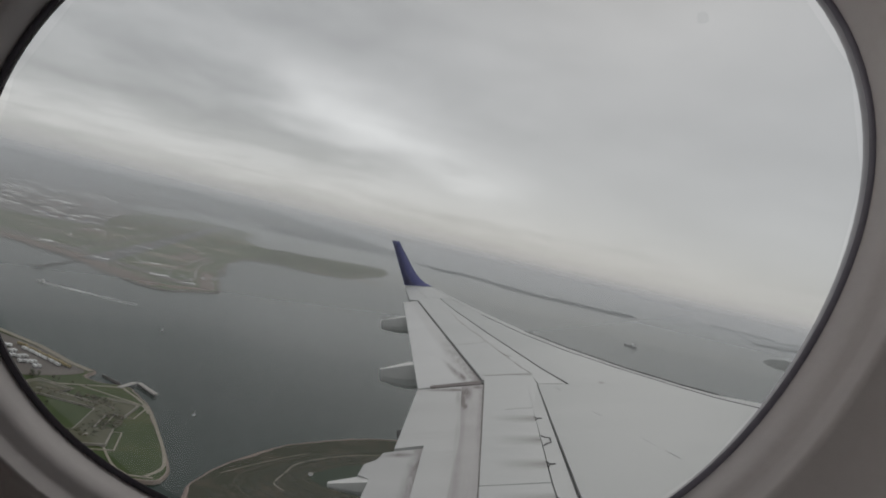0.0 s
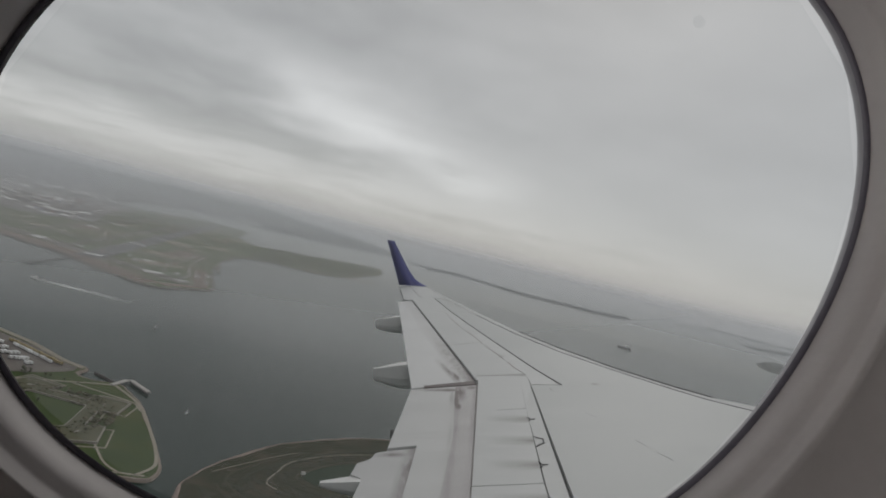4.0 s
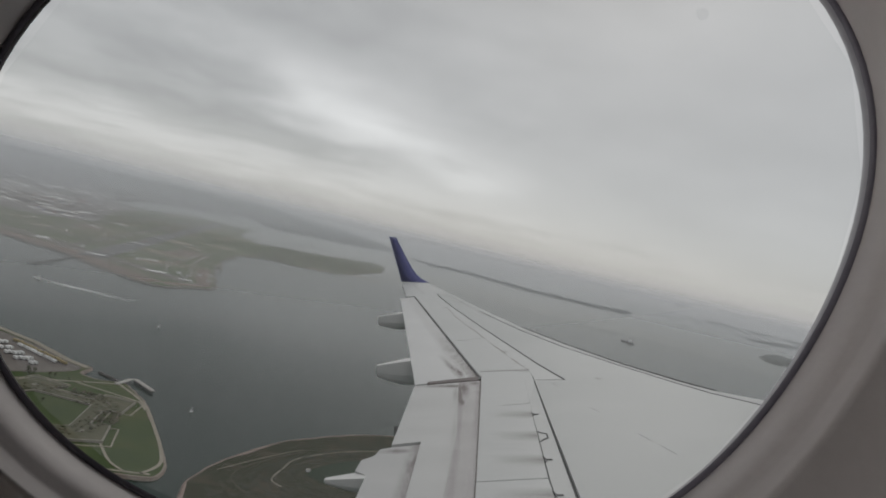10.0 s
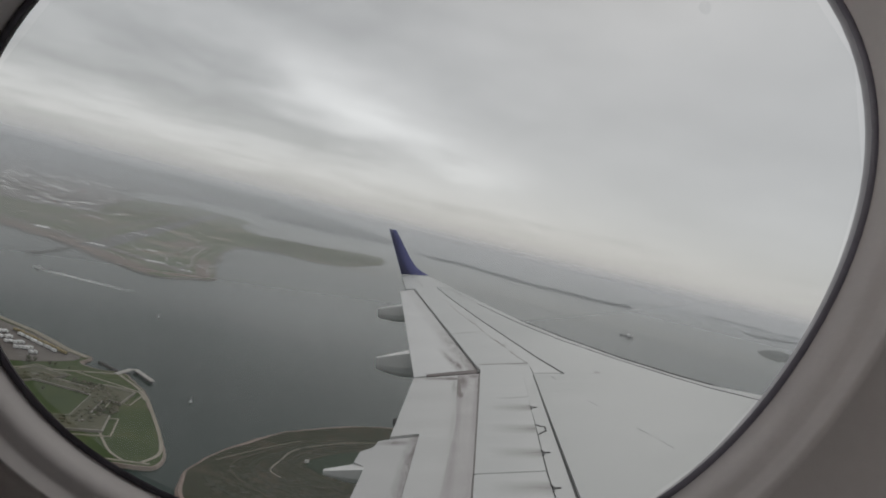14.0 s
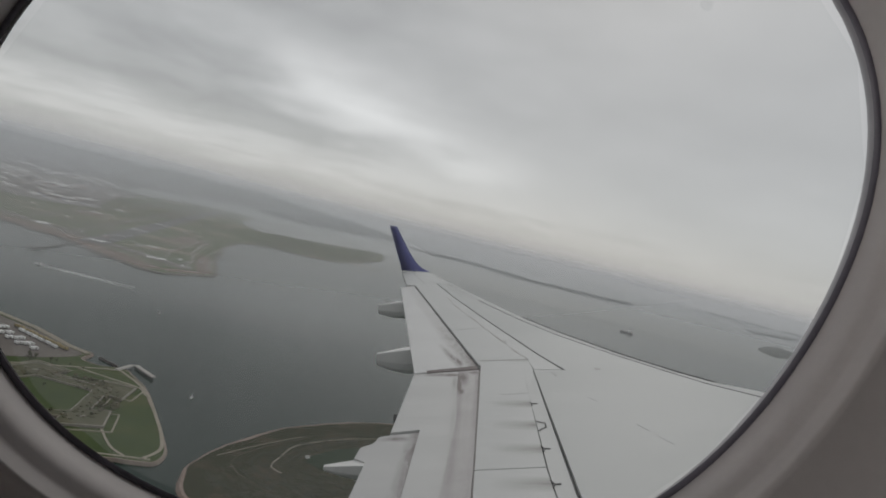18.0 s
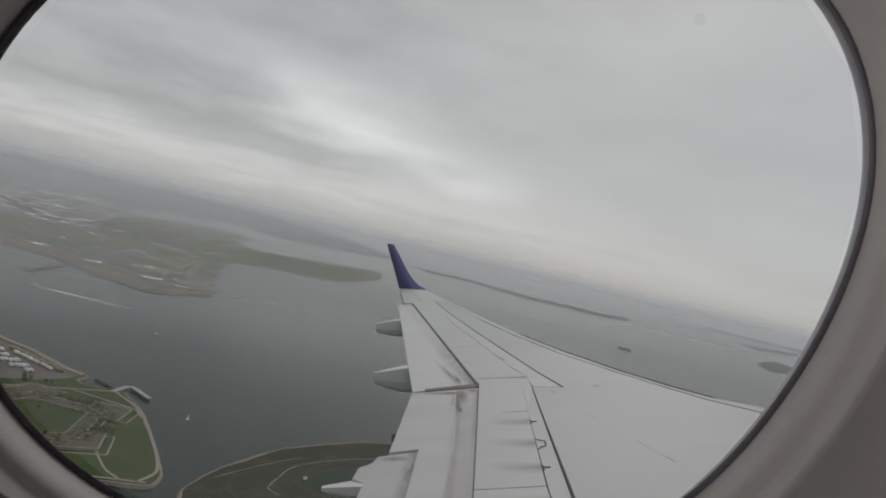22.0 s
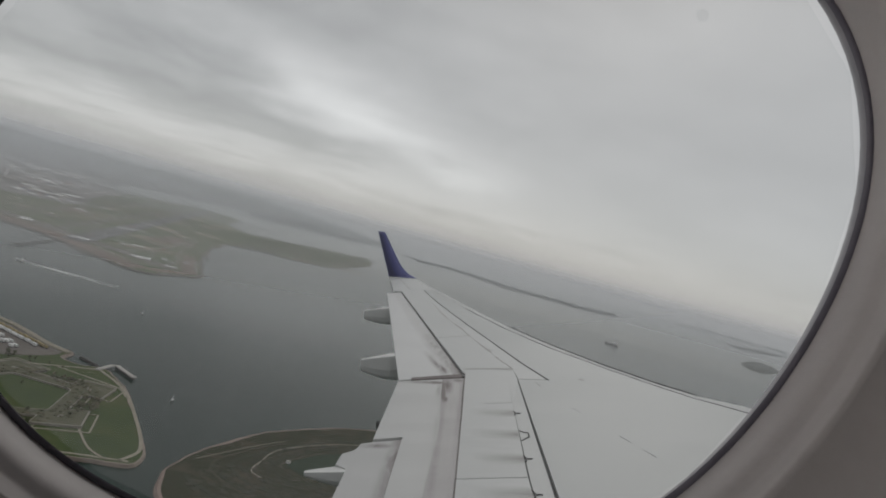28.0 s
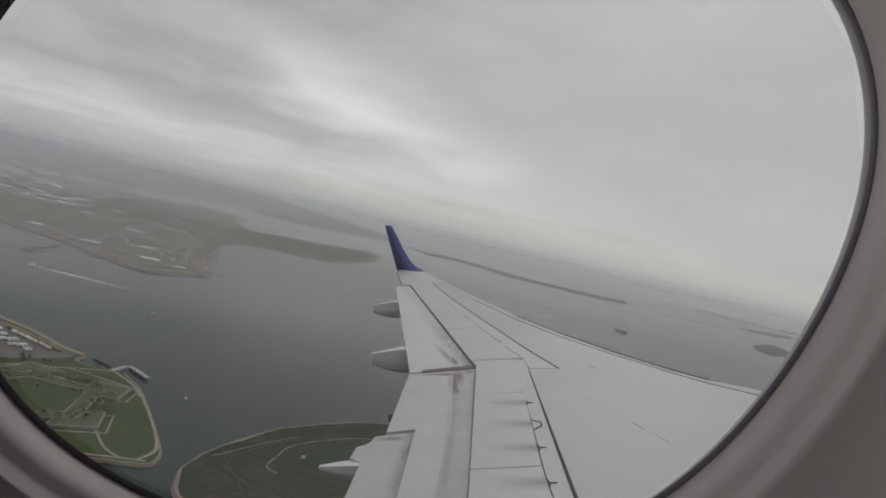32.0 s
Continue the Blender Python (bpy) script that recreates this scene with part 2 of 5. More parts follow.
def patchwork(name, stops, scale, rough):
    """Grass or heath: broad patches of several tones, broken up by tufts."""
    m = bpy.data.materials.new(name)
    m.use_nodes = True
    t = m.node_tree
    b = t.nodes["Principled BSDF"]
    tc = t.nodes.new("ShaderNodeTexCoord")
    broad = node(t, "ShaderNodeTexNoise", Scale=scale, Detail=6.0, Roughness=0.62, Distortion=0.6)
    tuft = node(t, "ShaderNodeTexNoise", Scale=scale * 11, Detail=5.0, Roughness=0.7)
    for n in (broad, tuft):
        t.links.new(tc.outputs["Object"], n.inputs["Vector"])
    f = math_node(t, "ADD", math_node(t, "MULTIPLY", broad.outputs[0], 0.72), math_node(t, "MULTIPLY", tuft.outputs[0], 0.28))
    t.links.new(ramp(t, f, stops), b.inputs["Base Color"])
    b.inputs["Roughness"].default_value = rough
    b.inputs["Specular IOR Level"].default_value = 0.2
    return m


def haze_sheet_surface(name, stops, reach, tint, radius):
    """Haze put on a sheet: part of the light passes, the rest scatters both ways; the share is set by height and grows
    towards the city.
    """
    m = bpy.data.materials.new(name)
    m.use_nodes = True
    t = m.node_tree
    t.nodes.clear()
    tc = t.nodes.new("ShaderNodeTexCoord")
    s = t.nodes.new("ShaderNodeSeparateXYZ")
    t.links.new(tc.outputs["Object"], s.inputs[0])
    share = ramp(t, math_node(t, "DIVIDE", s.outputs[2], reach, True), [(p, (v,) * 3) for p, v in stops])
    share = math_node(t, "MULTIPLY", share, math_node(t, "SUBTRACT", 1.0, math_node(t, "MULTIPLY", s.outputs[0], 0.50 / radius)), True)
    clear = node(t, "ShaderNodeBsdfTransparent")
    back, on = node(t, "ShaderNodeBsdfDiffuse", Color=(*tint, 1)), node(t, "ShaderNodeBsdfTranslucent", Color=(*tint, 1))
    both, out = t.nodes.new("ShaderNodeMixShader"), t.nodes.new("ShaderNodeMixShader")
    t.links.new(back.outputs[0], both.inputs[1])
    t.links.new(on.outputs[0], both.inputs[2])
    t.links.new(share, out.inputs[0])
    t.links.new(clear.outputs[0], out.inputs[1])
    t.links.new(both.outputs[0], out.inputs[2])
    o = t.nodes.new("ShaderNodeOutputMaterial")
    t.links.new(out.outputs[0], o.inputs[0])
    return m


def water_surface(name, low_c, high_c, rough, gloss=0.5):
    m = surface(name, low_c, high_c, 0.0065, rough, 0, 0, 7.0, (1, 0.6, 1), 0.13)
    m.node_tree.nodes["Principled BSDF"].inputs["IOR"].default_value = 1.41
    m.node_tree.nodes["Principled BSDF"].inputs["Specular IOR Level"].default_value = gloss
    return m


SEA = water_surface("sea_water", (0.008, 0.025, 0.018), (0.018, 0.032, 0.027), 0.26, 0.26)
POND = water_surface("pond_water", (0.014, 0.030, 0.014), (0.022, 0.042, 0.020), 0.6, 0.10)
PAINT = surface("wing_paint", (0.469, 0.479, 0.478), (0.546, 0.554, 0.551), 0.8, 0.44, 0.04, 0, 14.0, (0.35, 1.6, 1))
INSPAR = surface("inspar_grey_paint", (0.412, 0.425, 0.423), (0.472, 0.484, 0.481), 0.9, 0.44, 0.04, 0, 14.0, (0.35, 1.6, 1))
GREY_PAINT = add_grime(surface("flap_paint", (0.417, 0.417, 0.418), (0.495, 0.495, 0.492), 1.1, 0.45, 0.04, 0, 12.0, (0.4, 1.8, 1)), "hinge", (-0.145, 4.2, 0.072, 0.09, 4.0, 1.2), ((-0.30, 4.08, 0.18, 0.06, 2.0, 0.0),), 0.08)
BLUE = surface("winglet_blue", (0.085, 0.093, 0.27), (0.102, 0.11, 0.32), 1.5, 0.35)
GAP = surface("gap_dark", (0.03, 0.03, 0.032), (0.06, 0.058, 0.058), 4, 0.7)
FLAP_OUT = add_grime(surface("outboard_flap_paint", (0.512, 0.514, 0.517), (0.601, 0.604, 0.602), 1.1, 0.45, 0.04, 0, 12.0, (0.4, 1.8, 1)), "hinge", (0.335, 5.90, -0.1415, 0.20, 5.7, 2.9), ((0.10, 6.30, 0.055, 0.66, 2.5, -0.20), (0.17, 6.10, 0.05, 0.32, 3.2, -0.16), (0.27, 6.06, 0.11, 0.34, 2.0, -0.14), (0.06, 7.3, 0.10, 1.5, 1.3, -0.14)), 0.14)
FLAP_IN = add_grime(surface("inboard_flap_paint", (0.439, 0.441, 0.438), (0.524, 0.527, 0.523), 1.1, 0.45, 0.04, 0, 12.0, (0.4, 1.8, 1)), "hinge", (0.37, 5.79, 0.0777, 0.26, 5.6, 0.9), ((0.08, 5.62, 0.36, 0.07, 3.2, 0.0), (0.11, 5.35, 0.030, 0.32, 1.6, 0.04), (0.085, 4.5, 0.03, 1.3, 0.7, 0.06)), 0.10)
SPOILER = add_grime(surface("spoiler_paint", (0.472, 0.482, 0.481), (0.553, 0.561, 0.558), 0.8, 0.44, 0.04, 0, 14.0, (0.35, 1.6, 1)), "bracket", ((0.695, 4.77), (0.672, 4.30), (0.640, 3.87), (0.612, 3.37), (0.87, 6.19)))
STRIP = surface("hinge_strip_paint", (0.438, 0.447, 0.444), (0.522, 0.531, 0.528), 0.9, 0.44, 0.04, 0, 14.0, (0.35, 1.6, 1))
FAIRING = surface("fairing_paint", (0.593, 0.593, 0.585), (0.695, 0.695, 0.684), 2.0, 0.5, 0.03, 0, 8)
STAIN = add_grime(surface("stained_flap_paint", (0.340, 0.324, 0.327), (0.432, 0.419, 0.419), 2.2, 0.5, 0.04, 0, 9.0, (0.5, 1.6, 1)), "hinge", (0.37, 5.79, 0.0777, 0.06, 5.4, 1.6), ((0.150, 5.36, 0.034, 0.46, 5.6, 0.03), (0.185, 5.50, 0.065, 0.30, 4.0, 0.05), (0.155, 5.10, 0.035, 0.10, 4.5, 0.05), (0.30, 5.70, 0.07, 0.09, 3.0, 0.0), (0.128, 4.7, 0.030, 1.1, 1.0, 0.06), (0.060, 3.7, 0.035, 1.0, 0.8, 0.07)), 0.10)
for weathered in (PAINT, INSPAR, SPOILER, STRIP):  # dull, chalky wing paint
    weathered.node_tree.nodes["Principled BSDF"].inputs["Specular IOR Level"].default_value = 0.16
FLAP_SEAL = surface("flap_seal_brown", (0.085, 0.068, 0.066), (0.16, 0.13, 0.125), 5, 0.7, 0.1)
SEALANT = surface("joint_sealant", (0.28, 0.275, 0.27), (0.40, 0.395, 0.385), 6, 0.7)
DASH = surface("brown_joint_stain", (0.16, 0.135, 0.115), (0.27, 0.235, 0.205), 6, 0.7)
FAINT = surface("faint_joint_line", (0.351, 0.361, 0.361), (0.439, 0.447, 0.445), 6, 0.6)
METAL = surface("bare_metal", (0.35, 0.35, 0.36), (0.55, 0.55, 0.56), 5, 0.35, 0.02, 0.8)
PLASTIC = surface("cabin_plastic", (0.50, 0.468, 0.463), (0.56, 0.528, 0.523), 8, 0.58, 0.02, 0, 30)
RUBBER = surface("seal_rubber", (0.125, 0.116, 0.145), (0.175, 0.165, 0.20), 30, 0.5, 0.05)
PANE_EDGE = surface("pane_edge_grey", (0.27, 0.26, 0.285), (0.35, 0.34, 0.365), 20, 0.4)
SKIN = surface("fuselage_paint", (0.68, 0.69, 0.69), (0.75, 0.75, 0.745), 0.7, 0.4)
CARPET = surface("cabin_lining", (0.36, 0.345, 0.33), (0.43, 0.415, 0.40), 3, 0.8, 0.05)
GRASS = patchwork("airfield_grass", [(0.37, (0.045, 0.074, 0.027)), (0.44, (0.098, 0.112, 0.055)), (0.49, (0.060, 0.098, 0.033)), (0.54, (0.105, 0.115, 0.060)), (0.61, (0.23, 0.19, 0.14))], 0.017, 0.9)
LAWN = patchwork("fort_lawn", [(0.32, (0.038, 0.060, 0.020)), (0.50, (0.056, 0.080, 0.028)), (0.68, (0.095, 0.102, 0.045))], 0.05, 0.9)
HEATH = patchwork("island_heath", [(0.36, (0.024, 0.031, 0.015)), (0.44, (0.043, 0.043, 0.025)), (0.50, (0.031, 0.039, 0.019)), (0.55, (0.050, 0.047, 0.029)), (0.62, (0.076, 0.066, 0.045))], 0.09, 0.92)
SHORE = surface("shore_stone", (0.16, 0.13, 0.11), (0.30, 0.25, 0.21), 0.15, 0.9, 0, 0, 12)
BEACH = surface("beach_sand", (0.19, 0.142, 0.12), (0.30, 0.235, 0.20), 0.12, 0.9, 0, 0, 12)
TARMAC = surface("runway_tarmac", (0.085, 0.088, 0.092), (0.13, 0.13, 0.132), 0.03, 0.85, 0, 0, 12)
APRON = surface("yard_asphalt", (0.115, 0.102, 0.092), (0.185, 0.165, 0.148), 0.06, 0.9, 0, 0, 12)
CONCRETE = surface("pale_concrete", (0.34, 0.33, 0.31), (0.47, 0.45, 0.42), 0.2, 0.85, 0, 0, 10)
PATH = surface("gravel_path", (0.24, 0.22, 0.175), (0.34, 0.31, 0.25), 0.4, 0.9, 0, 0, 10)
GRANITE = surface("fort_granite", (0.21, 0.195, 0.165), (0.32, 0.295, 0.255), 0.5, 0.85, 0, 0, 10)
WHITE = surface("white_roof", (0.72, 0.72, 0.71), (0.84, 0.84, 0.83), 0.3, 0.6, 0, 0, 8, vary=0.25)
TAN = surface("tan_wall", (0.46, 0.43, 0.41), (0.56, 0.54, 0.52), 0.2, 0.8, 0, 0, 8, vary=0.3)
YELLOW = surface("yellow_steel", (0.27, 0.215, 0.10), (0.37, 0.30, 0.145), 0.5, 0.6)
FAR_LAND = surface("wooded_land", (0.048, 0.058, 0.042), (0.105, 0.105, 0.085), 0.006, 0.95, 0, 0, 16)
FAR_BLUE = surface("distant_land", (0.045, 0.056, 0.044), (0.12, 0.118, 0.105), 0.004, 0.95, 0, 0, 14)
TIMBER = surface("pier_timber", (0.06, 0.055, 0.055), (0.12, 0.11, 0.105), 0.6, 0.85, 0, 0, 8)
SEA_WALL = surface("sea_wall_stone", (0.075, 0.068, 0.062), (0.17, 0.15, 0.135), 0.1, 0.9, 0, 0, 12)
WINDOWS = surface("window_glass_band", (0.05, 0.055, 0.065), (0.11, 0.115, 0.125), 0.3, 0.3)
FOAM = surface("wake_foam", (0.50, 0.52, 0.51), (0.80, 0.81, 0.80), 0.12, 0.8, 0, 0, 10)
LEAF = surface("tree_leaves", (0.045, 0.055, 0.028), (0.105, 0.10, 0.06), 0.4, 0.9, 0, 0, 8)
BARK = surface("tree_bark", (0.06, 0.045, 0.035), (0.10, 0.08, 0.065), 2, 0.9)
DARK_HULL = surface("dark_hull", (0.035, 0.036, 0.042), (0.07, 0.072, 0.08), 0.2, 0.6)


def glass_surface(name="window_acrylic", tint=(0.97, 0.975, 0.975), ior=1.07, dust=0.05):
    """Clear acrylic with a faint reflection and a little daylight scattered by fine scratches."""
    m = bpy.data.materials.new(name)
    m.use_nodes = True
    t = m.node_tree
    t.nodes.clear()
    clear = node(t, "ShaderNodeBsdfTransparent", Color=(*tint, 1))
    scratched = node(t, "ShaderNodeBsdfTranslucent", Color=(0.9, 0.9, 0.9, 1))
    gloss = node(t, "ShaderNodeBsdfGlossy", Color=(1, 1, 1, 1), Roughness=0.06)
    fr = node(t, "ShaderNodeFresnel", IOR=ior)
    tc = t.nodes.new("ShaderNodeTexCoord")
    film = node(t, "ShaderNodeTexNoise", Scale=26.0, Detail=4.0, Roughness=0.6)
    t.links.new(tc.outputs["Object"], film.inputs["Vector"])
    mx, body = t.nodes.new("ShaderNodeMixShader"), t.nodes.new("ShaderNodeMixShader")
    t.links.new(math_node(t, "MULTIPLY", math_node(t, "ADD", film.outputs[0], 0.5), dust), body.inputs[0])
    t.links.new(clear.outputs[0], body.inputs[1])
    t.links.new(scratched.outputs[0], body.inputs[2])
    t.links.new(fr.outputs[0], mx.inputs[0])
    t.links.new(body.outputs[0], mx.inputs[1])
    t.links.new(gloss.outputs[0], mx.inputs[2])
    o = t.nodes.new("ShaderNodeOutputMaterial")
    t.links.new(mx.outputs[0], o.inputs[0])
    return m


ACRYLIC = glass_surface()
SMUDGE = glass_surface("smudged_acrylic", (0.95, 0.95, 0.955), 1.07, 0.03)


# ---- mesh helpers ----
def mesh_of(name, bm, material):
    me = bpy.data.meshes.new(name)
    bmesh.ops.recalc_face_normals(bm, faces=bm.faces)
    bm.to_mesh(me)
    bm.free()
    me.materials.append(material)
    return me


def part(name, bm, material, parent, label="", smooth=False):
    me = mesh_of(name, bm, material)
    if smooth:
        me.shade_smooth()
    ob = new(name, me)
    ob.parent = parent
    return tagged(ob, label)


def thing(name, label, category, m=None, group="", kind=""):
    ob = new(name)
    ob.matrix_world = m if m is not None else Matrix()
    return tagged(ob, label, category, group, kind)


def solid(name, bm, material, label="", category="", m=None, group="", kind="", smooth=False):
    me = mesh_of(name, bm, material)
    if smooth:
        me.shade_smooth()
    ob = new(name, me)
    if m is not None:
        ob.matrix_world = m
    return tagged(ob, label, category, group, kind)


def prism(bm, outline, bottom, top):
    """Upright slab over an outline; bottom and top are heights or functions of (x, y)."""
    f = lambda h, x, y: h(x, y) if callable(h) else h
    lo = [bm.verts.new((x, y, f(bottom, x, y))) for x, y in outline]
    hi = [bm.verts.new((x, y, f(top, x, y))) for x, y in outline]
    bm.faces.new(hi)
    bm.faces.new(lo[::-1])
    n = len(outline)
    for i in range(n):
        bm.faces.new((lo[i], lo[(i + 1) % n], hi[(i + 1) % n], hi[i]))
    return bm


def box(bm, x0, x1, y0, y1, z0, z1):
    return prism(bm, [(x0, y0), (x1, y0), (x1, y1), (x0, y1)], z0, z1)


def smooth_loop(pts, steps=5, rough=0.0, seed=0, closed=True):
    """A rounded, slightly uneven line through corner points (Catmull-Rom)."""
    rnd = random.Random(seed)
    n, out = len(pts), []
    for i in range(n if closed else n - 1):
        p = [Vector(pts[(i + k) % n] if closed else pts[min(max(i + k, 0), n - 1)]) for k in (-1, 0, 1, 2)]
        gap = (p[2] - p[1]).length
        for s in range(steps):
            u = s / steps
            q = 0.5 * (2 * p[1] + (p[2] - p[0]) * u + (2 * p[0] - 5 * p[1] + 4 * p[2] - p[3]) * u * u + (3 * p[1] - p[0] - 3 * p[2] + p[3]) * u ** 3)
            q = q + Vector((rnd.uniform(-1, 1), rnd.uniform(-1, 1))) * rough * gap
            out.append((q.x, q.y))
    if not closed:
        out.append(tuple(pts[-1]))
    return out


def strip(bm, line, width, z, thick=0.15):
    """A flat band of some thickness along a line."""
    pts = [Vector(p) for p in line]
    rows = []
    for i, p in enumerate(pts):
        d = (pts[min(i + 1, len(pts) - 1)] - pts[max(i - 1, 0)]).normalized()
        s = Vector((-d.y, d.x)) * width / 2
        rows.append([bm.verts.new((*(p + k * s), h)) for k, h in ((1, z), (-1, z), (-1, z - thick), (1, z - thick))])
    for a, b in zip(rows, rows[1:]):
        for k in range(4):
            bm.faces.new((a[k], a[(k + 1) % 4], b[(k + 1) % 4], b[k]))
    bm.faces.new(rows[0][::-1])
    bm.faces.new(rows[-1])
    return bm


def land(name, outline, height, material, shore, label, category="island", slope=2.5, kind="structure"):
    """Ground with a shore that slopes into the water; the shore is a part of its own."""
    bm = bmesh.new()
    prism(bm, outline, -0.5, height)
    ob = solid(name, bm, material, label, category, kind=kind)
    c = Vector((sum(p[0] for p in outline), sum(p[1] for p in outline))) / len(outline)
    pts = [Vector(p) for p in outline]
    area = sum(a.x * b.y - b.x * a.y for a, b in zip(pts, pts[1:] + pts[:1]))
    bm = bmesh.new()
    rows = []
    for i, p in enumerate(pts):
        d = (pts[(i + 1) % len(pts)] - pts[i - 1]).normalized()
        out = Vector((d.y, -d.x)) * (1 if area > 0 else -1)
        w = slope * (0.7 + 0.6 * noise.noise((p.x * 0.05, p.y * 0.05, 0)))
        rows.append([bm.verts.new((*(p - out * w * 0.5), height + 0.12)), bm.verts.new((*(p + out * w * 0.2), height + 0.05)), bm.verts.new((*(p + out * w), -0.4))])
    for a, b in zip(rows, rows[1:] + rows[:1]):
        for k in range(2):
            bm.faces.new((a[k], a[k + 1], b[k + 1], b[k]))
    part("shore", bm, shore, ob, "stony shore edge")
    return ob


# ---- the aircraft's window and cabin ----
EYE_X, EYE_Z = -0.0067, 0.024
RIM = (0.12693, 0.00126, -0.01439, 0.02246, 0.00244, -0.00044, 0.0056, -0.00097, 0.00285)
SEAL_Y = 0.200


def rim(grow, y, n=128):
    """The window's egg-shaped outline, grown outward by some metres, at a depth y."""
    out = []
    for i in range(n):
        a = 2 * math.pi * i / n
        r = RIM[0] + sum(RIM[2 * k - 1] * math.cos(k * a) + RIM[2 * k] * math.sin(k * a) for k in range(1, 5)) + grow
        r -= 0.0046 * math.exp(-(((a + 3.20) % (2 * math.pi) - 3.14) / 0.80) ** 2)  # flatter forward side
        out.append(Vector((EYE_X + r * math.cos(a), y, EYE_Z + r * math.sin(a))))
    return out


def rings(bm, loops, closed=False):
    vs = [[bm.verts.new(p) for p in loop] for loop in loops]
    pairs = list(zip(vs, vs[1:])) + ([(vs[-1], vs[0])] if closed else [])
    for a, b in pairs:
        n = len(a)
        for i in range(n):
            bm.faces.new((a[i], a[(i + 1) % n], b[(i + 1) % n], b[i]))
    return bm


TUBE_Y, TUBE_Z, TUBE_R = -1.35, -0.10, 1.42   # cabin lining: a tube along X
PATCH_X, PATCH_A = 0.62, 0.32                 # the part of the tube that the window panel fills


def tube_point(r, x, a):
    return Vector((x, TUBE_Y + r * math.cos(a), TUBE_Z + r * math.sin(a)))


def panel_edge(r, n=128):
    """The rectangular border of the window panel on a tube of radius r, point by point round the window."""
    out = []
    for i in range(n):
        a = 2 * math.pi * i / n
        c, s = math.cos(a), math.sin(a)
        k = 1 / max(abs(c), abs(s))
        out.append(tube_point(r, c * k * PATCH_X, s * k * PATCH_A))
    return out


def tube(r, thick, half):
    """A tube with a row of window openings down both sides and room for the window panel."""
    bm = bmesh.new()
    xs = sorted({-half, half} | {round(0.5 * k + e, 3) for k in range(-13, 14) for e in (-0.12, 0.12) if k})
    arc = [PATCH_A + (math.pi - 0.15 - PATCH_A) * k / 14 for k in range(14)]
    angles = [-0.15, 0.15] + arc + [math.pi - 0.15, math.pi + 0.15] + [2 * math.pi - a for a in reversed(arc)]
    for rr in (r, r + thick):
        grid = [[bm.verts.new(tube_point(rr, x, a)) for a in angles] for x in xs]
        for i in range(len(xs) - 1):
            mid = (xs[i] + xs[i + 1]) / 2
            opening = abs(xs[i + 1] - xs[i] - 0.24) < 0.01 and abs(mid) < half
            for j in range(len(angles)):
                k = (j + 1) % len(angles)
                a0, a1 = angles[j], angles[k]
                side = abs(a0 + 0.15) < 0.001 or abs(a0 - math.pi + 0.15) < 0.001
                front = j in (0, 1) or k == 0
                if (front and abs(mid) < PATCH_X) or (side and opening):
                    continue
                bm.faces.new((grid[i][j], grid[i][k], grid[i + 1][k], grid[i + 1][j]))
        for end in (grid[0], grid[-1]):
            bm.faces.new(end)
    return bm


solid("wall_cabin", tube(TUBE_R, 0.02, 7.0), CARPET, "closed cabin lining of pale plastic panels", "cabin wall", CRAFT, kind="structure", smooth=False)

window = thing("window_1", "oval airliner window in a grey plastic reveal with a dark rubber seal", "window", CRAFT, kind="structure")
part("window_reveal", rings(bmesh.new(), [rim(0.0017, SEAL_Y), rim(0.0018, 0.1980), rim(0.0023, 0.1930), rim(0.0024, 0.1890), rim(0.0036, 0.1866), rim(0.0052, 0.1850), rim(0.0058, 0.1838), rim(0.0060, 0.1790), rim(0.0065, 0.1780), rim(0.0080, 0.1776)]), PLASTIC, window, "pale grey plastic window reveal with a raised ridge", smooth=True)
part("window_panel", rings(bmesh.new(), [rim(0.0080, 0.1776), rim(0.016, 0.1766), rim(0.030, 0.172), rim(0.060, 0.150), rim(0.090, 0.110)] + [panel_edge(TUBE_R)]), PLASTIC, window, "moulded plastic wall panel", smooth=True)
part("seal", rings(bmesh.new(), [rim(0.0020, 0.1990), rim(0.0014, 0.1986), rim(0.0005, 0.1989), rim(0.0000, 0.1997)]), RUBBER, window, "black rubber window seal", smooth=True)
part("pane_edge", rings(bmesh.new(), [[p + Vector((-d, 0, 0)) for p in rim(g, y)] for g, y, d in ((0.0001, 0.1997, 0.0), (0.0007, 0.2006, 0.0006), (0.0017, 0.2022, 0.0013), (0.0032, 0.2045, 0.0020), (0.010, 0.209, 0.0014))]), PANE_EDGE, window, "grey bevelled edge of the acrylic pane", smooth=True)
edge, hub = rim(0.004, 0.2085, 24), Vector((EYE_X, 0.2085, EYE_Z))
bm = rings(bmesh.new(), [[hub + (p - hub) * k for p in edge] for k in (1.0, 0.8, 0.6, 0.4, 0.2)])
tip = bm.verts.new(hub)
bm.verts.ensure_lookup_table()
for k in range(24):
    bm.faces.new((bm.verts[96 + k], bm.verts[96 + (k + 1) % 24], tip))
pane = part("pane", bm, ACRYLIC, window, "clear acrylic window pane")
pane.visible_shadow = False

bm = bmesh.new()
bmesh.ops.create_circle(bm, cap_ends=True, radius=0.0022, segments=20, matrix=Matrix.Translation((0.0885, 0.2080, 0.0805)) @ Matrix.Rotation(radians(90), 4, "X"))
part("smudge", bm, SMUDGE, pane, "dull smudge on the pane").visible_shadow = False

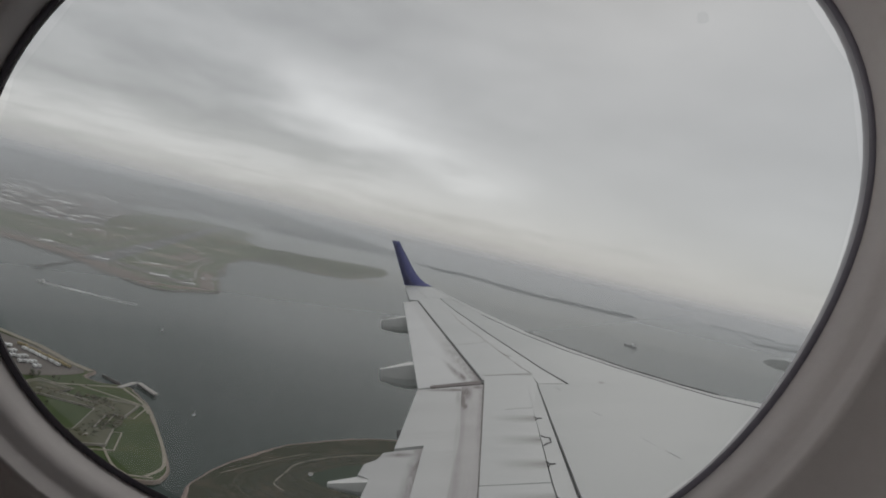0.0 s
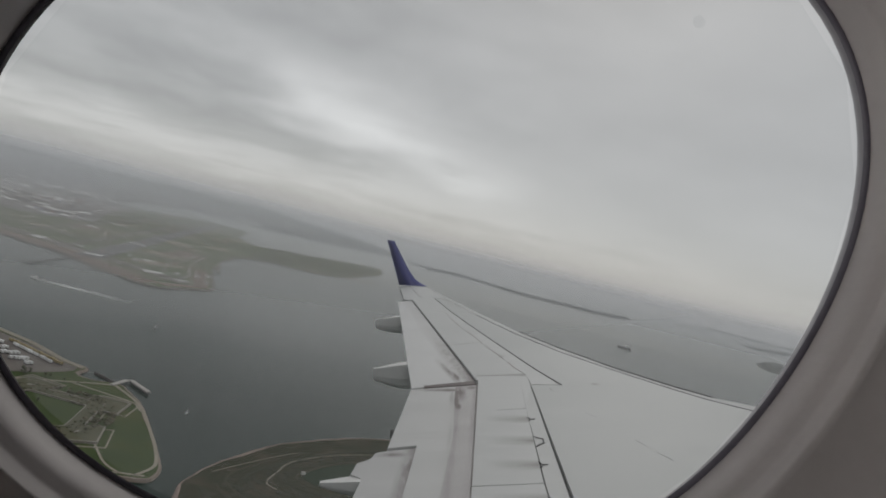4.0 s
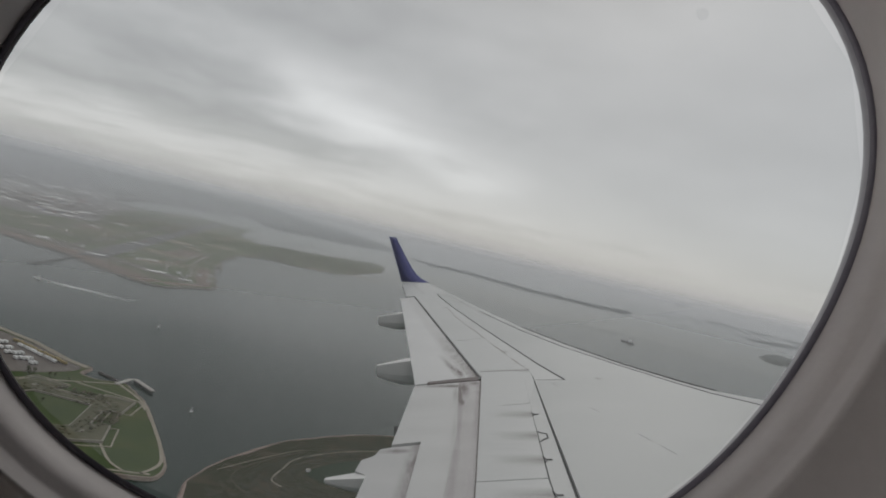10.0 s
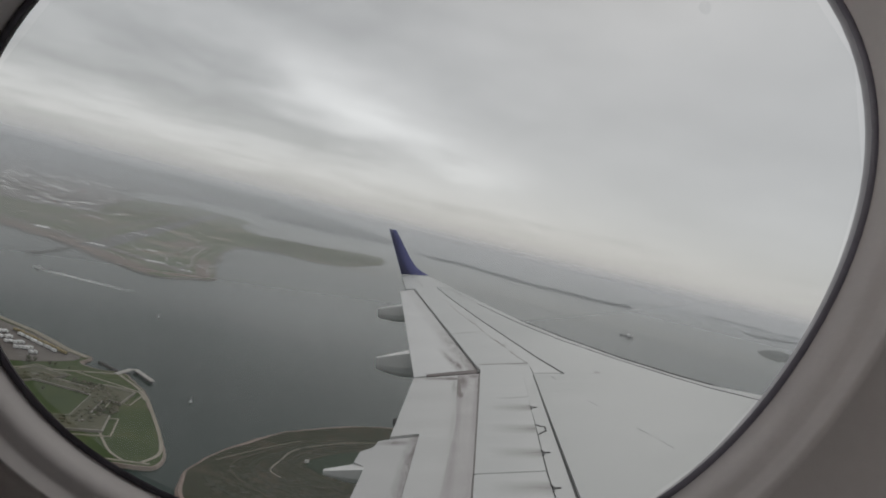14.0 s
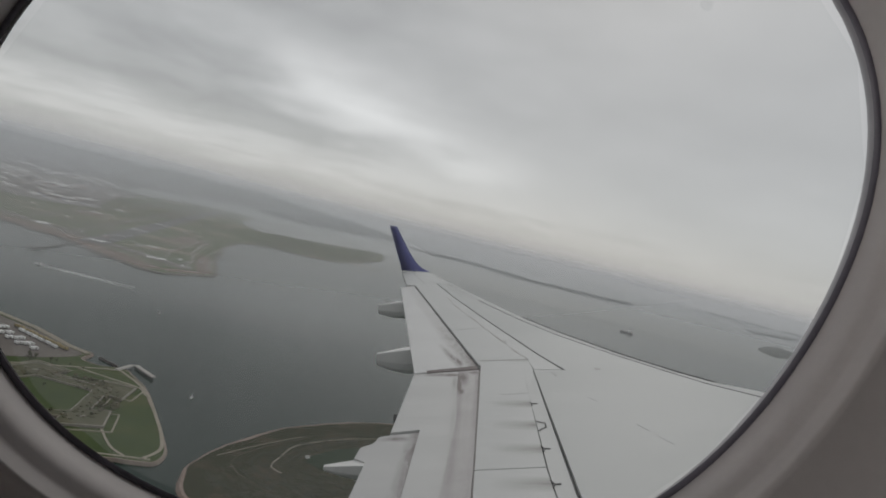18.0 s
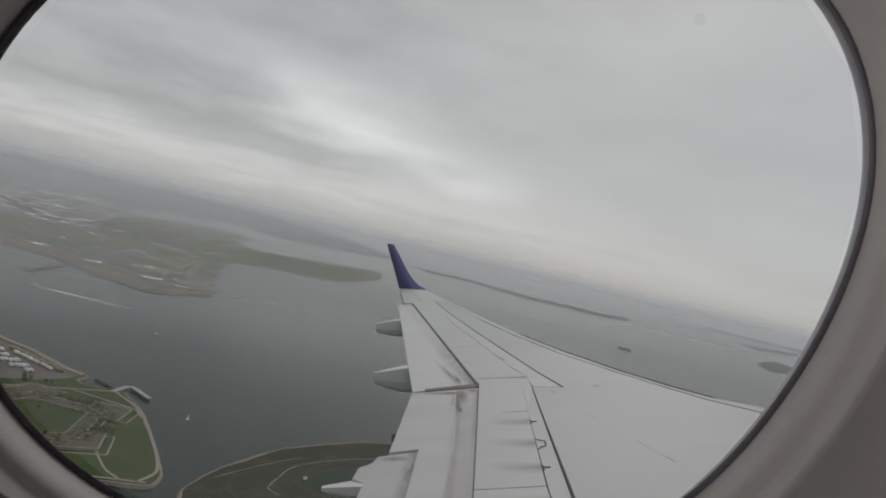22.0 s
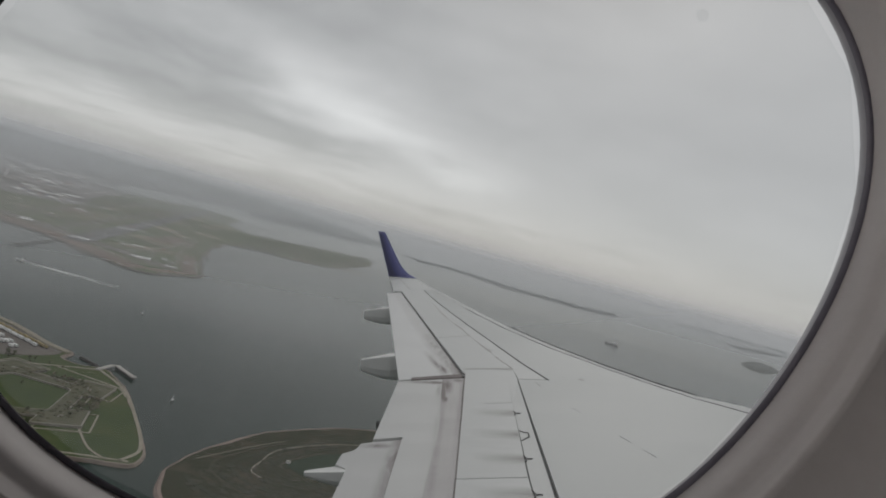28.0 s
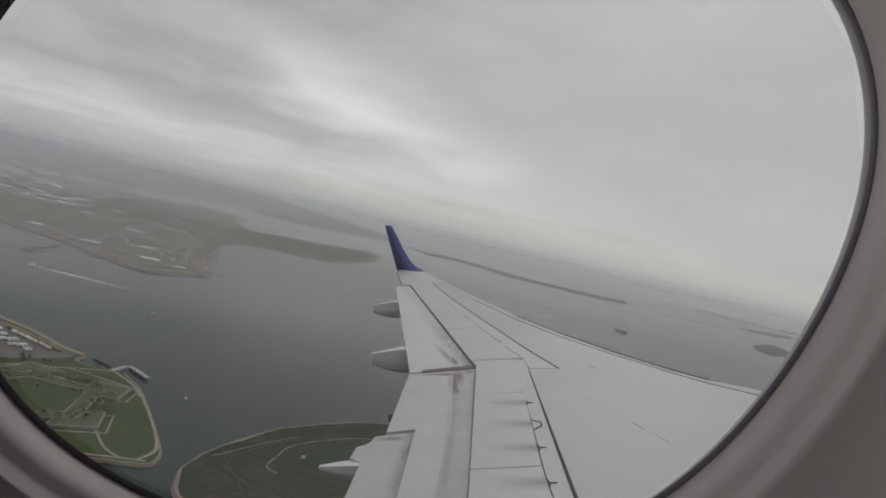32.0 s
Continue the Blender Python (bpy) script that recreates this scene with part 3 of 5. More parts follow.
craft = thing("airplane", "white jet airliner with a blue winglet, in flight", "airplane", CRAFT)
fus = part("fuselage", tube(1.62, 0.02, 7.0), SKIN, craft, "white fuselage skin")
part("window_surround", rings(bmesh.new(), [rim(0.006, 0.209), rim(0.035, 0.230), rim(0.070, 0.262), panel_edge(1.63)]), SKIN, fus, "skin round the window")


# ---- the wing ----
def top_of_wing(x, y):
    return -1.5 + 0.055 * y


def panel(name, outline, parent, material=PAINT, lift=0.0, thick=0.03, label="", tilt=None):
    """A skin panel that follows the wing's upper surface."""
    h = (lambda x, y: top_of_wing(x, y) + lift + (tilt(x, y) if tilt else 0))
    bm = prism(bmesh.new(), outline, lambda x, y: h(x, y) - thick, h)
    bmesh.ops.bevel(bm, geom=[e for e in bm.edges], offset=0.002, segments=1, affect="EDGES")
    return part(name, bm, material, parent, label)


LE = [(-0.30, 14.75), (0.20, 12.50), (0.655, 10.50), (1.11, 8.65), (1.474, 7.48), (1.862, 6.44), (2.189, 5.74), (2.38, 5.41), (2.655, 5.13), (2.95, 4.72), (3.6, 3.6), (5.2, 0.4)]
SLAT = [(-0.36, 14.6), (0.125, 12.38), (0.60, 10.20), (1.04, 8.45), (1.41, 7.29), (1.80, 6.34), (2.12, 5.65), (2.30, 5.30), (2.53, 4.98), (2.80, 4.60), (3.42, 3.5), (5.0, 0.4)]
wing = part("wing", prism(bmesh.new(), [(-0.95, 15.0), (-0.33, 14.7)] + [(x - 0.04, y) for x, y in LE[1:]] + [(-0.2, 0.4), (0.1, 3.3), (-0.05, 5.6), (-0.5, 11.9), (-0.66, 12.2)], lambda x, y: top_of_wing(x, y) - 0.14 - 0.012 * (14 - y), lambda x, y: top_of_wing(x, y) - 0.022), GAP, craft, "wing box in the shade of its skin panels")
bm = bmesh.new()
rows = []
for (x, y), (sx, sy) in zip(LE, SLAT):
    z = top_of_wing(x, y)
    drop = 0.035 + 0.006 * (14.75 - y)
    rows.append([bm.verts.new(p) for p in ((sx + 0.002, sy + 0.002, top_of_wing(sx, sy)), ((x + sx) / 2 + 0.01, (y + sy) / 2 + 0.01, z - drop * 0.02), (x, y, z - drop * 0.12), (x - 0.005, y - 0.005, z - drop * 0.6), (sx, sy, z - drop * 1.8))])
for a, b in zip(rows, rows[1:]):
    for k in range(4):
        bm.faces.new((a[k], a[k + 1], b[k + 1], b[k]))
part("leading_edge", bm, INSPAR, wing, "rounded pale grey leading edge", smooth=True)
edge = LE[3:8]
panel("leading_edge_lip", [(x + 0.001, y + 0.001) for x, y in edge] + [(x + 0.010, y + 0.008) for x, y in reversed(edge)], wing, GAP, lift=-0.002, thick=0.012, label="dark lip along the leading edge")
panel("slat_gap", [(x + 0.002, y + 0.002) for x, y in SLAT[2:11]] + [(x + 0.009, y + 0.006) for x, y in reversed(SLAT[2:11])], wing, GAP, lift=0.003, thick=0.006, label="thin joint behind the leading edge")
inner = [(x - 0.001, y - 0.001) for x, y in SLAT]
panel("wing_skin", inner[1:] + [(0.62, 0.4), (0.735, 3.28), (0.858, 5.785), (1.158, 5.778), (0.995, 6.449), (0.806, 7.41), (0.551, 8.707), (0.189, 10.692), (-0.086, 12.481)], wing, INSPAR, label="pale grey upper wing skin")
panel("tip_skin", [(-0.97, 15.0), (-0.36, 14.68), (0.12, 12.42), (-0.085, 12.52), (-0.16, 12.66), (-0.53, 12.22), (-0.70, 12.22)], wing, PAINT, label="white wing tip skin")
panel("outer_spoiler", [(-0.528, 12.215), (-0.16, 12.655), (-0.090, 12.515), (-0.108, 12.46), (0.169, 10.68), (0.532, 8.70), (0.785, 7.405), (0.973, 6.447), (1.126, 5.80), (0.865, 5.80), (0.86, 6.19), (0.375, 6.13), (0.36, 5.95)], wing, PAINT, label="white aileron cove panel")
panel("spoiler", [(0.37, 6.11), (0.862, 6.178), (0.857, 5.80), (0.7085, 5.047), (0.61, 3.60), (0.186, 3.555), (0.302, 5.01), (0.362, 5.78)], wing, SPOILER)
panel("spoiler", [(0.184, 3.545), (0.609, 3.59), (0.52, 0.4), (-0.048, 0.4)], wing, SPOILER)
panel("hinge_strip", [(0.850, 5.79), (0.709, 5.05), (0.616, 3.55), (0.525, 0.4), (0.600, 0.4), (0.711, 3.28)], wing, STRIP, lift=-0.002)
panel("outboard_flap", [(-0.80, 11.95), (-0.545, 12.12), (0.335, 5.93), (-0.252, 5.67)], wing, FLAP_OUT, lift=-0.006, label="outboard flap with grime along its hinge")
panel("inboard_flap", [(-0.255, 5.63), (0.357, 5.80), (0.1615, 3.28), (-0.053, 0.4), (-0.42, 0.4), (-0.21, 3.28), (-0.147, 4.22), (-0.345, 4.165)], wing, FLAP_IN, lift=-0.006, label="inboard flap streaked with grime")
panel("stained_strip", [(0.150, 5.735), (0.352, 5.790), (0.157, 3.28), (-0.058, 0.4), (-0.22, 0.4), (-0.01, 3.28), (0.100, 4.4), (0.122, 5.05)], wing, STAIN, lift=-0.003, thick=0.004, label="stained strip along the flap hinge")
panel("seal_end", [(0.335, 5.94), (0.372, 5.95), (0.368, 5.83), (0.335, 5.82)], wing, GAP, lift=0.002, thick=0.02, label="dark end of the flap seal")
panel("flap_seal", [(-0.14, 5.755), (0.335, 5.935), (0.350, 5.815), (-0.14, 5.685)], wing, FLAP_SEAL, lift=-0.001, thick=0.012, label="brown grimy seal between the flaps")
panel("aft_flap", [(-0.150, 4.20), (-0.215, 3.28), (-0.43, 0.4), (-0.80, 0.4), (-0.488, 3.26), (-0.458, 3.70), (-0.535, 3.765), (-0.518, 3.935), (-0.455, 3.985), (-0.432, 4.03), (-0.420, 4.115), (-0.345, 4.145)], wing, GREY_PAINT, lift=-0.018)

bm = prism(bmesh.new(), [(-0.95, -0.9), (5.6, -0.9), (5.5, 0.2), (5.1, 0.42), (-0.6, 0.42), (-0.9, 0.2)], -2.0, -1.465)
bmesh.ops.bevel(bm, geom=bm.edges[:], offset=0.12, segments=3, affect="EDGES")
part("wing_root_fairing", bm, PAINT, wing, "white wing root fairing")

# winglet: swept blade that curls up from the tip
bm = bmesh.new()
rows = []
for k in range(13):
    u = k / 12
    lean = u ** 0.6
    te = Vector((-0.975 - 0.295 * u, 15.02 + 0.05 * u, -0.66 + 1.09 * u))
    le = Vector((-0.55 - 0.545 * u + 0.25 * math.exp(-9 * u), 14.95 + 0.05 * u, -0.69 + 1.10 * u ** 1.0))
    t = 0.045 * (1 - 0.7 * u)
    rows.append([bm.verts.new(le), bm.verts.new(le.lerp(te, 0.3) + Vector((0, -t, 0))), bm.verts.new(te), bm.verts.new(le.lerp(te, 0.3) + Vector((0, t, 0)))])
for a, b in zip(rows, rows[1:]):
    for k in range(4):
        bm.faces.new((a[k], a[(k + 1) % 4], b[(k + 1) % 4], b[k]))
bm.faces.new(rows[-1])
part("winglet", bm, BLUE, wing, "dark blue swept winglet", smooth=True)


def fairing(x, y, length, wide, deep, end=0.45, front=0.30, sink=0.022):
    """Flap track fairing: flat-topped, with upright sides, a rounded keel and a blunt, narrow tail."""
    bm = bmesh.new()
    rows = []
    for k in range(11):
        u = k / 10
        past = max(0.0, (u * (length + front) - front) / length)
        cx, top = x + front - (length + front) * u, top_of_wing(x, y) - sink - deep * 0.22 * past
        h, w = deep * (1 - (1 - end) * past ** 1.3), wide * 0.5 * (1 - 0.72 * past)
        rows.append([bm.verts.new((cx, y + v, top - d * h)) for v, d in ((-w, 0.0), (w, 0.0), (w, 0.55), (w * 0.75, 0.82), (w * 0.35, 0.97), (-w * 0.35, 0.97), (-w * 0.75, 0.82), (-w, 0.55))])
    for a, b in zip(rows, rows[1:]):
        for k in range(8):
            bm.faces.new((a[k], a[(k + 1) % 8], b[(k + 1) % 8], b[k]))
    bm.faces.new(rows[0])
    bm.faces.new(rows[-1][::-1])
    bmesh.ops.bevel(bm, geom=[e for e in bm.edges if len(e.link_faces) == 2 and e.calc_face_angle() > 1.0], offset=0.008, segments=2, affect="EDGES")
    return part("flap_track_fairing", bm, FAIRING, wing, "grey flap track fairing", smooth=False)


fairing(-0.675, 10.2, 0.37, 0.24, 0.28, 0.5)
fairing(-0.375, 6.78, 0.34, 0.22, 0.28, 0.45)
fairing(-0.46, 3.72, 0.25, 0.13, 0.11, 0.25, 0.02, 0.022)
bm = bmesh.new()
bmesh.ops.create_cone(bm, cap_ends=True, segments=14, radius1=0.030, radius2=0.042, depth=0.16, matrix=Matrix.Translation((-0.285, 4.68, top_of_wing(0, 4.68) - 0.085)) @ Matrix.Rotation(radians(90), 4, "Y"))
part("flap_actuator", bm, GAP, wing, "dark flap actuator tube", smooth=True)


def seam(a, b, width=0.008, broken=False, material=SEALANT):
    """A thin sealed joint on the wing skin, in one run or in dashes."""
    a, b = Vector(a), Vector(b)
    n = max(1, round((b - a).length / 0.22)) if broken else 1
    for k in range(n):
        p, q = a.lerp(b, k / n), a.lerp(b, (k + (0.55 if broken else 1)) / n)
        d = (q - p).normalized()
        s = Vector((-d.y, d.x)) * width / 2
        panel("seam", [tuple(p + s), tuple(p - s), tuple(q - s), tuple(q + s)], wing, material, lift=0.0025, thick=0.004)


crack = [(0.108, 10.42), (0.198, 9.685), (0.287, 9.145), (0.374, 8.663), (0.452, 8.354), (0.510, 7.95), (0.568, 7.654), (0.629, 7.313), (0.688, 7.031), (0.743, 6.715), (0.790, 6.451), (0.858, 6.20)]
for k, (a, b) in enumerate(zip(crack, crack[1:])):
    seam(a, b, (0.006, 0.010, 0.005, 0.012)[k % 4], k % 3 == 2, DASH)
seam((0.372, 6.120), (0.866, 6.187), 0.024)
front = [(0.361, 9.690), (0.540, 8.7035), (0.795, 7.4075), (0.983, 6.448), (1.140, 5.79)]
for a, b in zip(front, front[1:]):
    seam(a, b, 0.012, False, GAP)
seam((0.10, 7.66), (0.498, 7.83), 0.004)
seam((0.480, 5.000), (0.704, 5.045), 0.005, False, FAINT)
seam((0.766, 5.78), (0.712, 5.07), 0.003, False, FAINT)
seam((1.004, 5.671), (1.034, 5.556), 0.004)
for a, b in (((0.3600, 5.80), (0.3010, 5.02)), ((0.3005, 5.01), (0.1860, 3.55)), ((0.1850, 3.54), (0.1630, 3.28)), ((0.1630, 3.28), (-0.0500, 0.40))):
    seam(a, b, 0.007, False, FLAP_SEAL)
seam((1.166, 4.939), (1.263, 4.712), 0.002, True, FAINT)
seam((1.365, 4.316), (1.523, 3.833), 0.002, True, FAINT)
seam((0.0, 10.6), (0.13, 10.62), 0.008)
seam((-0.68, 14.6), (-0.36, 12.5), 0.016)
for x, y in ((0.70, 7.03), (1.457, 5.82), (1.08, 8.40)):
    panel("access_cover", [(x - 0.03, y), (x, y - 0.05), (x + 0.05, y), (x, y + 0.05)], wing, SEALANT, lift=0.0012, thick=0.003)


def bracket(x, y, s=1.0):
    """A spoiler hinge bracket: a forked foot with a short pin."""
    h = top_of_wing(x, y)
    bm = bmesh.new()
    box(bm, x - 0.003, x + 0.042 * s, y - 0.004, y + 0.004, h - 0.004, h + 0.004)
    for k in (-1, 1):
        prism(bm, [(x - 0.012, y + k * 0.050), (x - 0.006, y + k * 0.053), (x + 0.008, y + k * 0.004), (x, y)][::k], h - 0.004, h + 0.004)
    return part("hinge_bracket", bm, GAP, wing, "black spoiler hinge bracket")


for x, y in ((0.695, 4.77), (0.640, 3.87), (0.612, 3.37)):
    bracket(x, y)
for a, b in (((0.690, 4.352), (0.728, 4.340)), ((0.727, 4.345), (0.719, 4.245)), ((0.722, 4.250), (0.682, 4.225)), ((0.700, 4.345), (0.668, 4.385)), ((0.694, 4.232), (0.658, 4.185))):
    seam(a, b, 0.012, False, GAP)

# ---- sea ----
bm = bmesh.new()
bmesh.ops.create_circle(bm, cap_ends=True, cap_tris=True, radius=40, segments=96)
rings(bm, [[Vector((r * math.cos(k * math.pi / 48), r * math.sin(k * math.pi / 48), 0)) for k in range(96)] for r in (40, 90, 160, 250, 360, 500, 700, 950, 1300, 1800, 2500, 3500, 4950)])
bmesh.ops.remove_doubles(bm, verts=bm.verts, dist=0.01)
bmesh.ops.recalc_face_normals(bm, faces=bm.faces)
solid("water", bm, SEA, "dull grey-green harbour water with a faint ripple", "sea", kind="structure")

# ---- distance haze imitated by two added see-through sheets, opacity graded by height ----
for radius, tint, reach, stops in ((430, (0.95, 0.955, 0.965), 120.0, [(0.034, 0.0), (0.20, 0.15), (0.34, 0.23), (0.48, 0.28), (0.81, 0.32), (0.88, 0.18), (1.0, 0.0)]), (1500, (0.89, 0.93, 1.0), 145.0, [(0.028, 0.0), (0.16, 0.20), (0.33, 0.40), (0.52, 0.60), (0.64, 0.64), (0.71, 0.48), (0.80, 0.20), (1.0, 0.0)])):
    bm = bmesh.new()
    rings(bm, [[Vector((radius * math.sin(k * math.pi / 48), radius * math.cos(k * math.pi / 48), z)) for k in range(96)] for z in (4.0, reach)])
    solid("mist", bm, haze_sheet_surface("harbour_haze_sheet", stops, reach, tint, radius), "see-through upright sheet standing in for haze over the harbour", "mist", kind="structure", smooth=True)

# ---- airport peninsula ----
COAST = [(-1500, 1000), (-760, 780), (-494, 698), (-406, 665), (-316, 614), (-262, 588), (-239, 628), (-226, 655), (-251, 718), (-279, 800), (-327, 958), (-345, 1110), (-296, 1175), (-264, 1150), (-187, 1198), (-150, 1400), (-140, 1620), (-165, 1810), (-211, 1818), (-327, 1643), (-405, 1587), (-441, 1520), (-520, 1640), (-589, 1824), (-640, 2096), (-780, 2150), (-870, 2050), (-900, 1850), (-1000, 1760), (-1900, 1900)]
airfield = land("ground_airport", smooth_loop(COAST, 5, 0.035, 3), 1.2, GRASS, SEA_WALL, "flat grassy airfield peninsula with a stone sea wall", "airport ground", 4.5)
main = [(-1500, 1000), (-1250, 1150), (-1000, 1250), (-900, 1850), (-1010, 1900), (-1240, 2500), (-1100, 3000), (-1061, 3421), (-1300, 4400), (-1000, 4780), (-2600, 4100), (-4000, 2800), (-4300, 1500)]
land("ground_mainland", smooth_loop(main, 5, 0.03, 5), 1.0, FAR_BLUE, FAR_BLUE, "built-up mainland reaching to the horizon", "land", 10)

def rise_to(poly, peak, edge):
    """Height of rolling ground over a point, from nothing at the outline to the peak well inside it."""
    pts = [Vector(p) for p in poly]

    def height(x, y):
        p, near = Vector((x, y)), 1e9
        for a, b in zip(pts, pts[1:] + pts[:1]):
            d = b - a
            k = min(1, max(0, (p - a).dot(d) / max(d.length_squared, 1e-6)))
            near = min(near, (p - a - d * k).length)
        n = 0.62 + 0.55 * noise.noise((x * 0.0042, y * 0.0022, 3.1)) + 0.25 * noise.noise((x * 0.012, y * 0.006, 7.7))
        return 0.8 + peak * min(1, near / edge) * max(0.08, n)
    return height


def hills(name, poly, peak, edge, material, label):
    """Rolling land inside an outline."""
    height = rise_to(poly, peak, edge)
    c = sum((Vector(p) for p in poly), Vector((0, 0))) / len(poly)
    bm = bmesh.new()
    loops = [[Vector((*(c + (Vector(p) - c) * k), 0)) for p in poly] for k in (1.0, 0.96, 0.9, 0.82, 0.72, 0.6, 0.46, 0.3, 0.14)]
    for k, loop in enumerate(loops):
        for p in loop:
            p.z = height(p.x, p.y) if k else -0.4
    rings(bm, loops)
    bm.faces.new([v for v in list(bm.verts)[-len(poly):]])
    solid(name, bm, material, label, "land", kind="structure", smooth=True)
    return height


POINT = smooth_loop([(-850, 2900), (-770, 2830), (-690, 2890), (-600, 2950), (-520, 2930), (-440, 3080), (-330, 3300), (-285, 3500), (-330, 3900), (-420, 4400), (-700, 4600), (-950, 4200), (-960, 3500), (-900, 3150)], 5, 0.05, 6)
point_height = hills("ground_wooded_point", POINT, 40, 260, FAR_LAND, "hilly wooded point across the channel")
# built-up land that climbs towards the horizon behind the airport


def far_height(x, y):
    a, r = math.atan2(x, y), math.hypot(x, y)
    i = (math.degrees(a) + 80) / 75 * 48
    start = 3500 + 1000 * min(1, max(0, (i - 36) / 5))
    k = (r - start) / (4880 - start)
    return -0.5 + min(1, max(0, (48 - i) / 7)) * k * (84 + 20 * noise.noise((a * 14, k * 2.1, 1.7)))


bm = bmesh.new()
grid = []
for i in range(49):
    a = radians(-80 + 75 * i / 48)
    start = 3500 + 1000 * min(1, max(0, (i - 36) / 5))
    grid.append([bm.verts.new((r * math.sin(a), r * math.cos(a), far_height(r * math.sin(a), r * math.cos(a)))) for r in (start + (4880 - start) * k / 6 for k in range(7))])
for a, b in zip(grid, grid[1:]):
    for k in range(6):
        bm.faces.new((a[k], a[k + 1], b[k + 1], b[k]))
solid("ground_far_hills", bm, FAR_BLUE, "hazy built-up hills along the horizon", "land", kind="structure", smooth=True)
for k, o in enumerate(([(-138, 2987), (-60, 3020), (20, 2960), (10, 2900), (-70, 2890)], [(-49, 2733), (116, 2867), (244, 2714), (366, 2532), (525, 2513), (659, 2489), (817, 2586), (805, 2532), (647, 2385), (512, 2397), (354, 2391), (232, 2617), (110, 2769)],
                       [(1416, 2757), (1490, 2785), (1830, 3110), (1810, 3050), (1490, 2735)], [(877, 1605), (960, 1760), (1062, 1881), (1075, 1800), (980, 1640), (864, 1508)],
                       [(1969, 4433), (2118, 4380), (2110, 4330), (1980, 4380)], [(2200, 4330), (2320, 4272), (2300, 4220), (2190, 4270)], [(2400, 4200), (2480, 4160), (2470, 4100), (2390, 4140)])):
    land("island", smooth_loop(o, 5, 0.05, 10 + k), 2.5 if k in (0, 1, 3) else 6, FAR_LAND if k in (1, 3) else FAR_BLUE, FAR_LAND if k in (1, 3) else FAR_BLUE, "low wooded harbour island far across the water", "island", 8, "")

# ---- fort island and container yard ----
FORT = [(-330, 390), (-238, 345), (-198, 328), (-169, 312), (-157, 308), (-156, 297), (-146, 293), (-134, 296), (-122, 285), (-114, 277), (-103, 259), (-90, 239), (-83, 228), (-78, 217), (-79, 209), (-90, 206), (-110, 200), (-129, 196), (-184, 200), (-300, 250)]
land("ground_fort_island", smooth_loop(FORT, 4, 0.02, 21), 1.0, LAWN, SHORE, "green park island with an old star fort", "island", 1.5)

# ---- heath island with a pond ----
ISLE = [(-67, 208), (-67, 222), (-63, 238), (-56, 254), (-49, 268), (-35, 285), (-20, 299), (-1, 311), (14, 309), (25, 298), (23, 284), (30, 266), (44, 220), (28, 182), (-32, 178), (-58, 190)]
land("ground_heath_island", smooth_loop(ISLE, 5, 0.02, 22), 1.0, HEATH, BEACH, "brown-green heath island with a sandy rim", "island", 2.4)


# ---- small builders for the landscape ----
def island_colours(name, stops, rough=0.9):
    """Each loose piece of one mesh takes its own tone."""
    m = bpy.data.materials.new(name)
    m.use_nodes = True
    t = m.node_tree
    g = t.nodes.new("ShaderNodeNewGeometry")
    tc = t.nodes.new("ShaderNodeTexCoord")
    n = node(t, "ShaderNodeTexNoise", Scale=0.3, Detail=4.0)
    t.links.new(tc.outputs["Object"], n.inputs["Vector"])
    c = ramp(t, g.outputs["Random Per Island"], stops)
    v = ramp(t, n.outputs[0], [(0.3, (0.85, 0.85, 0.85)), (0.7, (1.1, 1.1, 1.1))])
    b = t.nodes["Principled BSDF"]
    t.links.new(mix(t, 1.0, c, v, "MULTIPLY"), b.inputs["Base Color"])
    b.inputs["Roughness"].default_value = rough
    return m


TOWN = island_colours("town_walls_and_roofs", [(0, (0.075, 0.075, 0.075)), (0.35, (0.14, 0.135, 0.13)), (0.55, (0.22, 0.20, 0.19)), (0.75, (0.17, 0.10, 0.08)), (0.84, (0.40, 0.39, 0.38)), (0.92, (0.75, 0.75, 0.74))])
WOODS = island_colours("woods", [(0, (0.032, 0.042, 0.028)), (1, (0.07, 0.075, 0.055))])
ISLE_WOODS = island_colours("island_trees", [(0, (0.028, 0.036, 0.026)), (1, (0.055, 0.06, 0.045))])
MARSH = island_colours("marsh_scrub", [(0, (0.05, 0.062, 0.034)), (1, (0.095, 0.095, 0.06))])
WEEDS = island_colours("rampart_weeds", [(0, (0.055, 0.062, 0.030)), (0.5, (0.095, 0.090, 0.052)), (1, (0.16, 0.14, 0.095))])
SCRUB = island_colours("heath_scrub", [(0, (0.022, 0.028, 0.014)), (0.6, (0.036, 0.039, 0.022)), (1, (0.054, 0.050, 0.032))])


def inside(p, poly):
    hit = False
    for (ax, ay), (bx, by) in zip(poly, poly[1:] + poly[:1]):
        if (ay > p[1]) != (by > p[1]) and p[0] < (bx - ax) * (p[1] - ay) / (by - ay) + ax:
            hit = not hit
    return hit


def scatter(poly, count, seed):
    rnd = random.Random(seed)
    xs, ys = [p[0] for p in poly], [p[1] for p in poly]
    out = []
    for _ in range(count * 30):
        p = (rnd.uniform(min(xs), max(xs)), rnd.uniform(min(ys), max(ys)))
        if inside(p, poly):
            out.append(p)
            if len(out) == count:
                break
    return out


def stuff(name, verts, faces, material, label, category):
    me = bpy.data.meshes.new(name)
    me.from_pydata(verts, [], faces)
    me.materials.append(material)
    return tagged(new(name, me), label, category, kind="stuff")


